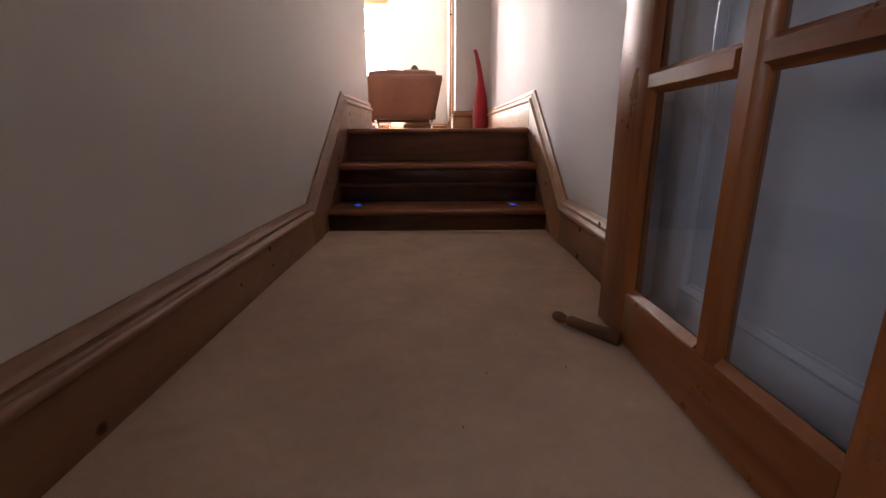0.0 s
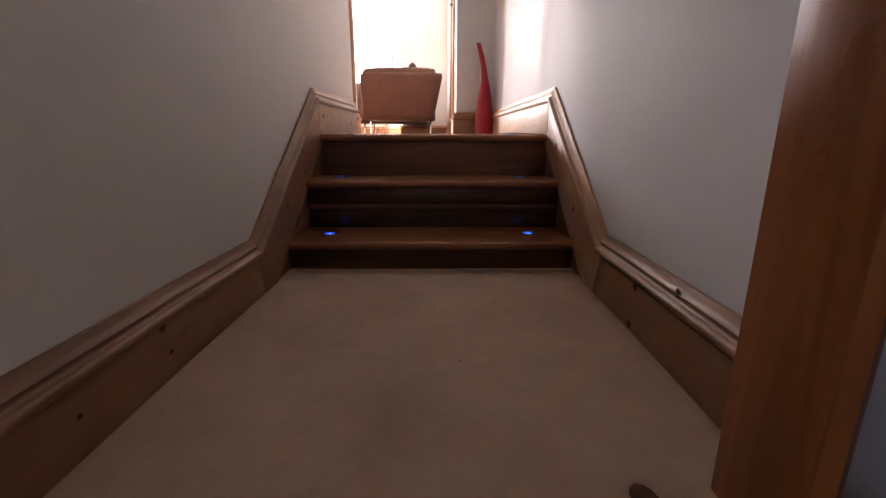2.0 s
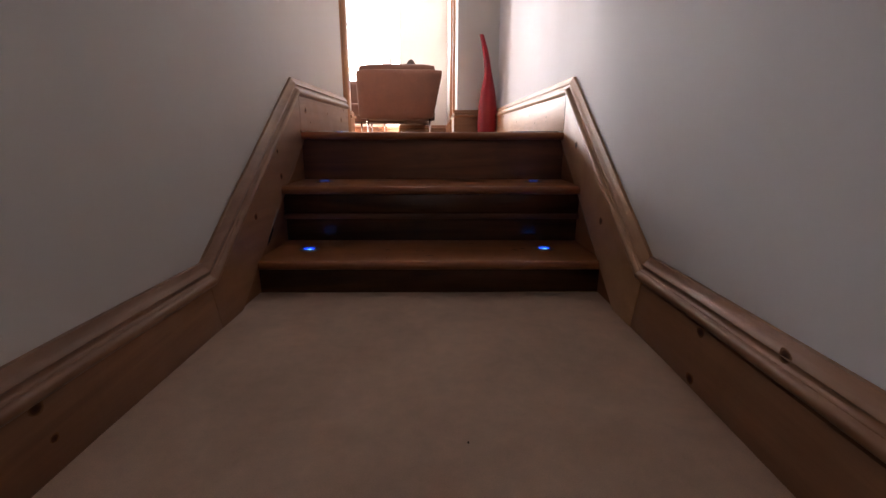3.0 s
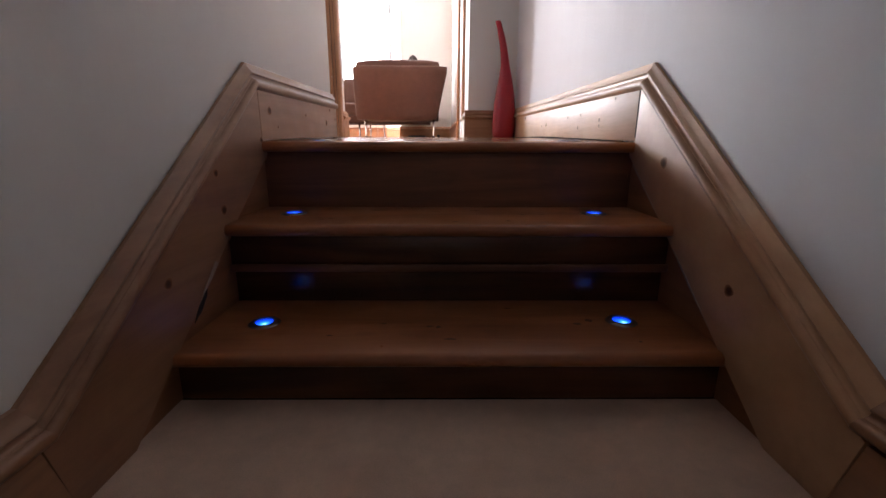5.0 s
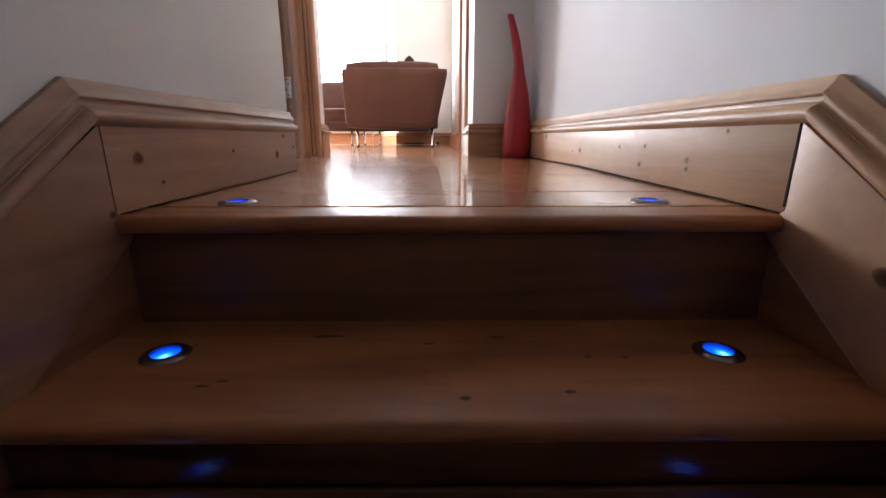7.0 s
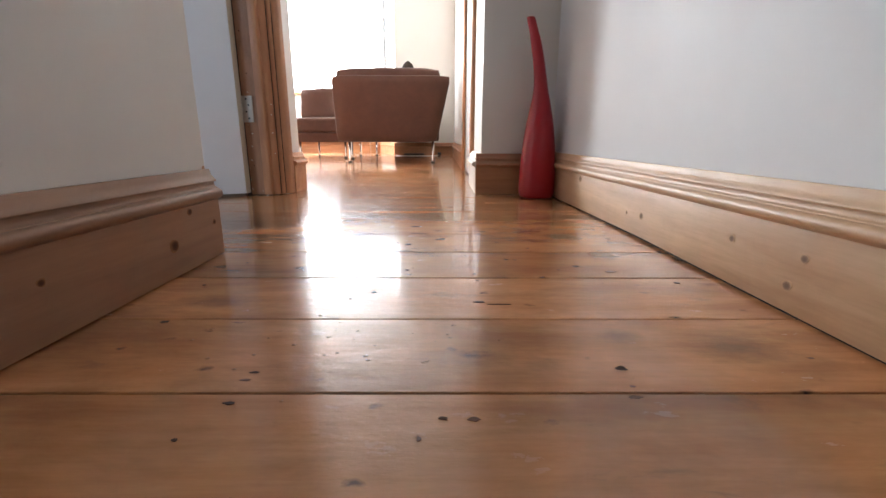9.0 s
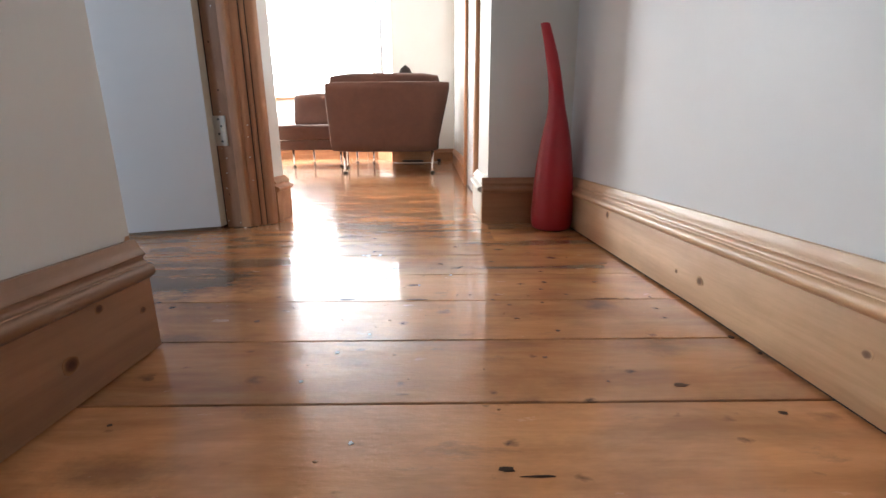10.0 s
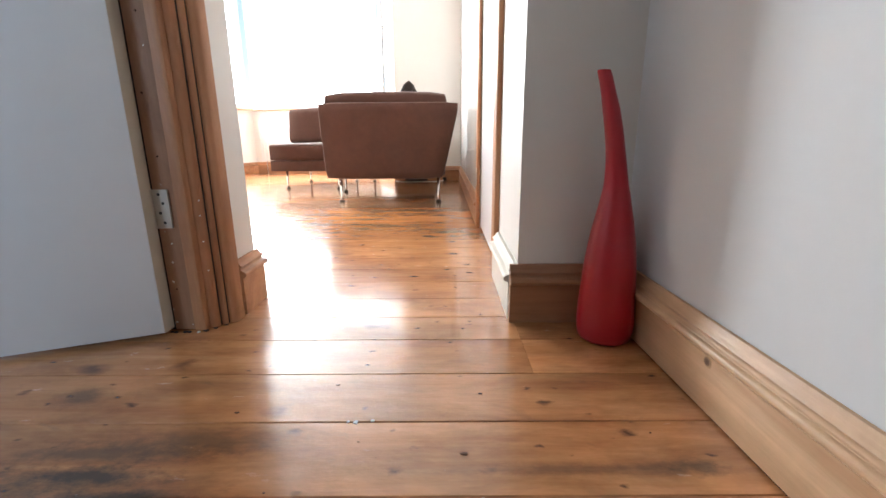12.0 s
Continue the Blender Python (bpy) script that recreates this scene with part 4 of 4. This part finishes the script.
def chaise(at, turn):
    base = thing("sofa", at, "brown suede armless sofa with a loose cushion on chrome legs", "sofa", "suede seats")
    part("seat_base", cushion(1.62, 0.84, 0.108, 0.012, 0.0), SUEDE, base, "", True).matrix_local = pose(0, 0, 0.18)
    part("seat_cushion", cushion(1.63, 0.85, 0.17, 0.030, 0.01), SUEDE, base, "", True).matrix_local = pose(0, 0, 0.280)
    part("back_cushion", cushion(1.56, 0.16, 0.38, 0.05, 0.02), SUEDE, base, "", True).matrix_local = pose(-0.02, 0.20, 0.44, -12)
    for x, y in ((-0.67, -0.36), (-0.15, -0.36), (-0.65, 0.36), (-0.11, 0.38), (0.10, 0.38)):
        leg(base, x, y, 0.2)
    base.matrix_world = pose(*at, 0, 0, turn)


chaise((-0.95, 7.78, TOP), 0)
pil = tagged(part("scatter_cushion", shaped(cushion(0.36, 0.12, 0.36, 0.05, 0.0), lambda c: (lambda q: Vector((q.x * (0.86 + 15 * abs(q.x * q.z)), q.y, q.z * (0.86 + 15 * abs(q.x * q.z)))))(c - Vector((0, 0, 0.18)))), DARK_CLOTH, None, "", True), "dark brown scatter cushion standing on its corner", "cushion")
pil.matrix_world = pose(-0.338, 7.0, 1.155, 8, 45, 12)

# ---- bay window ----
for i, (p, q) in enumerate(zip(BAY, BAY[1:])):
    p, q = Vector(p), Vector(q)
    d = (q - p).normalized()
    ln = (q - p).length
    ang = math.degrees(math.atan2(d.y, d.x))
    base = thing("window_%d" % (i + 1), (p.x, p.y, SILL), "white framed casement window in the bay, bright with daylight", "window", "", "structure")
    n = 2 if i == 1 else 1
    part("window_head", box(0.02, ln - 0.02, 0.002, 0.022, HEAD - SILL - 0.01, HEAD - SILL + 0.12, 0.004), PINE_X, base, "varnished pine board above the window")
    part("window_sill", box(0.01, ln - 0.01, -0.16, 0.06, -0.028, -0.002, 0.006), PINE_X, base, "varnished pine window sill")
    part("window_frame", box(0.005, ln - 0.005, -0.12, -0.06, 0.0, 0.05, 0.004), UPVC, base)
    part("window_frame", box(0.005, ln - 0.005, -0.12, -0.06, HEAD - SILL - 0.05, HEAD - SILL, 0.004), UPVC, base)
    part("transom", box(0.055, ln - 0.055, -0.115, -0.065, 1.045, 1.095, 0.004), UPVC, base)
    for k in range(n + 1):
        xk = 0.03 + (ln - 0.06) * k / n
        part("mullion", box(xk - 0.025, xk + 0.025, -0.12, -0.06, 0.0505, HEAD - SILL - 0.0505, 0.004), UPVC, base)
    for k in range(n):
        x0, x1 = 0.055 + (ln - 0.06) * k / n, 0.005 + (ln - 0.06) * (k + 1) / n
        pane = part("pane", box(x0, x1, -0.094, -0.088, 0.04, HEAD - SILL - 0.04), GLASS, base)
        pane.visible_shadow = False
        # grey strips added for the shadow lines between sash and pane
        for z0, z1 in ((0.052, 1.043), (1.097, HEAD - SILL - 0.052)):
            for a0, a1, b0, b1 in ((x0 + 0.001, x0 + 0.008, z0, z1), (x1 - 0.008, x1 - 0.001, z0, z1), (x0 + 0.0085, x1 - 0.0085, z0, z0 + 0.008), (x0 + 0.0085, x1 - 0.0085, z1 - 0.008, z1)):
                part("sash_line", box(a0, a1, -0.087, -0.078, b0, b1), SASH_SHADOW, base, "grey strip for the shadow line round the pane")
    base.matrix_world = pose(p.x, p.y, SILL, 0, 0, ang)


# ---- radiator under the bay window ----
def radiator(x0, x1, y, z0, z1):
    base = thing("radiator", ((x0 + x1) / 2, y, z0), "white panel radiator under the bay window", "radiator")
    wpart("panel", box(x0, x1, y - 0.045, y - 0.035, z0, z1, 0.004), UPVC, base)
    n = int((x1 - x0) / 0.05)
    for k in range(n):
        x = x0 + 0.03 + k * 0.05
        wpart("rib", box(x, x + 0.026, y - 0.053, y - 0.0452, z0 + 0.03, z1 - 0.03, 0.004), UPVC, base)
    wpart("grille", box(x0, x1, y - 0.0345, y - 0.004, z1 - 0.012, z1, 0.002), UPVC, base)
    for x in (x0 + 0.06, x1 - 0.06):
        wpart("valve", lathe([(0.008, TOP), (0.008, z0 - 0.001)], 10, lambda h: (x, y - 0.02)), CHROME, base)
    wpart("bracket", box(x0 + 0.2, x0 + 0.24, y - 0.0345, y, z0 + 0.1, z1 - 0.05), UPVC, base)
    wpart("bracket", box(x1 - 0.24, x1 - 0.2, y - 0.0345, y, z0 + 0.1, z1 - 0.05), UPVC, base)


radiator(-2.62, -1.05, Y_BAY - 0.032, TOP + 0.19, TOP + 0.71)



# ---- extension lead on the floor by the bay ----
def tube(name, pts, r, material, parent):
    """A round cable through the points."""
    cu = bpy.data.curves.new(name, "CURVE")
    cu.dimensions, cu.bevel_depth, cu.bevel_resolution = "3D", r, 2
    sp = cu.splines.new("BEZIER")
    sp.bezier_points.add(len(pts) - 1)
    for q, co in zip(sp.bezier_points, pts):
        q.co = co
        q.handle_left_type = q.handle_right_type = "AUTO"
    tmp = bpy.data.objects.new(name, cu)
    me = bpy.data.meshes.new_from_object(tmp)
    bpy.data.objects.remove(tmp)
    me.materials.append(material)
    ob = new(name, me)
    return under(ob, parent)


lead = thing("extension_lead", (-0.35, 8.13, TOP), "black extension socket with a white cable on the floorboards", "extension lead")
wpart("socket_strip", box(-0.485, -0.222, 8.10, 8.16, TOP, TOP + 0.032, 0.006), BLACK, lead)
tube("cable", [(-0.60, 8.16, TOP + 0.004), (-0.52, 8.05, TOP + 0.004), (-0.30, 8.04, TOP + 0.004), (-0.10, 8.07, TOP + 0.004), (-0.03, 8.12, TOP + 0.01)], 0.004, CABLE, lead)
wpart("plug", box(-0.045, 0.0, 8.11, 8.15, TOP + 0.002, TOP + 0.045, 0.008), BLACK, lead)

# ---- small wear: flecks of old paint, nail heads, lint ----
FLECK = plain("old_paint_fleck", (0.72, 0.69, 0.62), 0.6)
NAIL = plain("nail_hole", (0.07, 0.036, 0.022), 0.8)
MARK = plain("old_board_mark", (0.19, 0.085, 0.042), 0.6, 0, 0.0, 0.25, 90)
MARK.node_tree.nodes["Principled BSDF"].inputs["Specular IOR Level"].default_value = 0.15
NAIL.node_tree.nodes["Principled BSDF"].inputs["Specular IOR Level"].default_value = 0.12
wear = random.Random(11)


def chip(name, centre, normal, r, material, parent, thick=0.0006):
    """A small ragged flake on a surface."""
    n = Vector(normal).normalized()
    u = n.orthogonal().normalized()
    v = n.cross(u)
    k = 7
    pts = []
    for a in range(k):
        q = r * wear.uniform(0.5, 1.2)
        pts.append(Vector(centre) + u * q * math.cos(2 * math.pi * a / k) + v * q * math.sin(2 * math.pi * a / k))
    return wpart(name, prism(pts, n * -0.0004, n * thick), material, parent)


for k in range(16):
    z = TOP + 0.015 + 0.75 * wear.random() ** 1.8
    chip("paint_fleck", (wear.uniform(-0.79, -0.725), 4.056, z), (0, -1, 0), wear.uniform(0.0015, 0.0036), FLECK, frame_w)
for k in range(4):
    z = TOP + 0.012 + 0.5 * wear.random() ** 1.6
    chip("paint_fleck", (wear.uniform(-0.676, -0.668), 4.0695, z), (0.35, -0.9, 0), wear.uniform(0.0015, 0.003), FLECK, frame_w)
for x, z in ((-0.752, 0.36), (-0.748, 0.47), (-0.760, 0.62), (-0.742, 0.80), (-0.755, 0.12)):
    chip("nail_hole", (x, 4.056, TOP + z), (0, -1, 0), 0.0032, NAIL, frame_w)
for k in range(10):
    x = -0.80 + 0.018 * k + wear.uniform(-0.004, 0.004)
    y = 4.046 if x < -0.70 else 4.046 + 1.05 * (x + 0.70)
    bit = chip("dust_flake", (x, y - 0.004, TOP), (0, 0, 1), wear.uniform(0.004, 0.008), FLECK if k % 5 == 0 else GAP_SHADE_DUST, frame_w, 0.002)
# pale flakes on the varnish, some painted in for glints in the window glare
for x, y, r in ((-0.20, 3.65, 0.005), (-0.17, 3.655, 0.004), (-0.215, 3.652, 0.003), (0.02, 3.47, 0.004), (-0.05, 3.40, 0.003), (-0.16, 3.10, 0.004), (-0.12, 3.16, 0.003), (-0.19, 3.02, 0.004), (-0.10, 2.90, 0.0035)):
    chip("pale_speck", (x, y, TOP - floor_drop(y) - 0.0004), (0, 0, 1), r, FLECK, floor, 0.0008)
# dark flake laid on for the shade in the gap at the skirting
chip("gap_shade_chip", (0.463, 3.139, TOP - 0.0015), (0, 0, 1), 0.007, NAIL, floor, 0.0008)
lint = [(0.079, 1.282, 0.0022, NAIL), (0.30, 0.88, 0.003, FLECK), (0.325, 0.86, 0.002, FLECK), (0.22, 0.95, 0.002, FLECK), (0.05, 0.55, 0.0015, NAIL), (0.27, 0.80, 0.0022, FLECK), (0.335, 0.79, 0.0016, FLECK), (0.25, 0.72, 0.0018, NAIL), (0.31, 0.70, 0.0014, FLECK), (0.18, 0.86, 0.0016, NAIL), (0.345, 0.90, 0.0024, FLECK), (0.10, 0.70, 0.0014, NAIL)]
carpet = bpy.data.objects["floor_carpet"]
for x, y, r, mat in lint:
    ch = chip("lint", (x, y, 0.0004), (0, 0, 1), r, mat, carpet, 0.001)


def floor_top(y):
    return TOP - floor_drop(y) - 0.0004


def lump(x, y, r):
    """A small hardened drip of varnish."""
    ob = wpart("varnish_lump", lathe([(r, 0.0), (r * 0.85, r * 0.12), (r * 0.5, r * 0.20), (r * 0.1, r * 0.23)], 9, squash=0.75), VARNISH, floor, "", True)
    ob.location = (x, y, floor_top(y))


for k in range(70):
    lump(wear.gauss(-0.08, 0.10), wear.choice((wear.uniform(2.60, 3.6), wear.gauss(2.74, 0.05), wear.gauss(3.30, 0.08))), wear.uniform(0.0012, 0.0034))


def mark(x, y, rx, ry, material):
    """A ragged knot or bruise, flush in the boards."""
    pts = [Vector((x + rx * wear.uniform(0.55, 1.15) * math.cos(a), y + ry * wear.uniform(0.55, 1.15) * math.sin(a), floor_top(y))) for a in (2 * math.pi * q / 11 for q in range(11))]
    wpart("board_mark", prism(pts, (0, 0, -0.0004), (0, 0, 0.0005)), material, floor)


for x, y, rx, ry, mat in ((0.061, 2.861, 0.010, 0.005, NAIL), (0.095, 2.851, 0.020, 0.0016, NAIL), (-0.19, 2.611, 0.007, 0.003, NAIL), (0.198, 2.672, 0.007, 0.006, NAIL), (-0.189, 2.664, 0.006, 0.0025, NAIL),
                          (-0.193, 2.65, 0.006, 0.0025, MARK), (0.008, 2.589, 0.005, 0.003, MARK), (0.034, 2.587, 0.006, 0.0035, MARK), (0.19, 2.62, 0.008, 0.003, MARK), (0.226, 3.415, 0.006, 0.005, NAIL),
                          (0.209, 3.369, 0.005, 0.004, MARK), (0.338, 3.414, 0.006, 0.004, MARK), (-0.19, 3.319, 0.018, 0.005, MARK), (-0.052, 3.314, 0.022, 0.004, MARK), (0.194, 3.293, 0.004, 0.003, NAIL),
                          (0.129, 3.283, 0.004, 0.003, MARK), (0.133, 3.219, 0.006, 0.003, MARK), (0.192, 3.168, 0.004, 0.004, NAIL), (-0.327, 3.215, 0.006, 0.006, MARK), (-0.002, 3.566, 0.008, 0.004, MARK),
                          (0.31, 3.005, 0.012, 0.005, MARK), (0.33, 3.312, 0.028, 0.003, MARK), (0.40, 2.945, 0.006, 0.004, NAIL), (-0.36, 2.79, 0.008, 0.004, NAIL), (0.15, 3.08, 0.005, 0.004, MARK)):
    mark(x, y, rx, ry, mat)
for k in range(16):
    y = wear.uniform(2.45, 4.0)
    mark(wear.uniform(-0.44, 0.42), y, wear.uniform(0.002, 0.005), wear.uniform(0.0016, 0.0035), NAIL if k % 3 == 0 else MARK)


def split(base, side, outline, material, proud):
    """A flat piece in the board's plane: a broken or worn bit of edge, or a dark strip for gap shade."""
    sgn = 1 if side < 0 else -1
    wall = xl if side < 0 else xr
    bm = prism([(wall(y) + sgn * proud, y, z) for y, z in outline], (0, 0, 0), (sgn * 0.0014, 0, 0))
    wpart("split_edge", bm, material, base)


# splintered lower edge of the west string, worn edge of the east one
split(SK_W, -1, ((1.985, 0.125), (2.004, 0.150), (2.022, 0.163), (2.040, 0.178), (2.036, 0.162), (2.010, 0.138)), GAP_SHADE_DUST, 0.0186)
split(SK_W, -1, ((2.020, 0.166), (2.040, 0.186), (2.056, 0.196), (2.080, 0.220), (2.090, 0.2135), (2.062, 0.190), (2.046, 0.180)), SPLINTER, 0.0186)
split(SK_W, -1, ((2.100, 0.2185), (2.240, 0.3175), (2.385, 0.4195), (2.386, 0.4165), (2.242, 0.3148), (2.102, 0.2160)), PINE_IN, 0.0186)
split(SK_E, 1, ((1.96, 0.120), (2.04, 0.178), (2.12, 0.236), (2.124, 0.2345), (2.042, 0.174)), SPLINTER, 0.0196)
split(SK_E, 1, ((2.20, 0.288), (2.27, 0.337), (2.36, 0.400), (2.362, 0.398), (2.272, 0.334)), SPLINTER, 0.0196)


def tread_mark(x, y, z, rx, ry, material):
    """A dark knot or bruise in a tread."""
    pts = [Vector((x + rx * wear.uniform(0.5, 1.15) * math.cos(a), y + ry * wear.uniform(0.5, 1.15) * math.sin(a), z)) for a in (2 * math.pi * q / 10 for q in range(10))]
    wpart("tread_mark", prism(pts, (0, 0, -0.0004), (0, 0, 0.0004)), material, stairs)


STAIR_MARK = plain("stair_bruise", (0.14, 0.048, 0.020), 0.45, 0, 0.1, 0.3, 90)
for x, y, z, rx, ry in ((-0.279, 2.205, Z2, 0.010, 0.003), (-0.26, 2.216, Z2, 0.008, 0.003), (0.025, 2.178, Z2, 0.007, 0.004), (0.193, 2.273, Z2, 0.006, 0.006), (-0.165, 2.335, Z2, 0.022, 0.006), (0.24, 2.27, Z2, 0.005, 0.004),
                        (0.145, 2.19, Z2, 0.008, 0.004), (-0.02, 2.31, Z2, 0.012, 0.003), (0.08, 2.33, Z2, 0.014, 0.003), (0.01, 1.974, Z1, 0.014, 0.004), (-0.03, 2.031, Z1, 0.008, 0.005), (-0.012, 2.028, Z1, 0.005, 0.006),
                        (0.141, 2.128, Z1, 0.010, 0.004), (0.272, 2.043, Z1, 0.010, 0.006), (0.365, 1.962, Z1, 0.004, 0.003), (-0.123, 2.045, Z1, 0.006, 0.003), (0.30, 2.06, Z1, 0.012, 0.008), (-0.22, 1.99, Z1, 0.007, 0.003)):
    tread_mark(x, y, z, rx, ry, STAIR_MARK)

# dark strips put in for shade: joint beside raking string, gap under upper board
split(SK_E, 1, ((2.3650, 0.4675), (2.3690, 0.4675), (2.3660, 0.584), (2.3625, 0.584)), GAP_SHADE_DUST, 0.0193)
split(SK_E, 1, ((2.45, TOP - 0.012), (4.09, TOP - 0.001), (4.09, TOP + 0.009), (2.45, TOP + 0.002)), GAP_SHADE_DUST, 0.012)
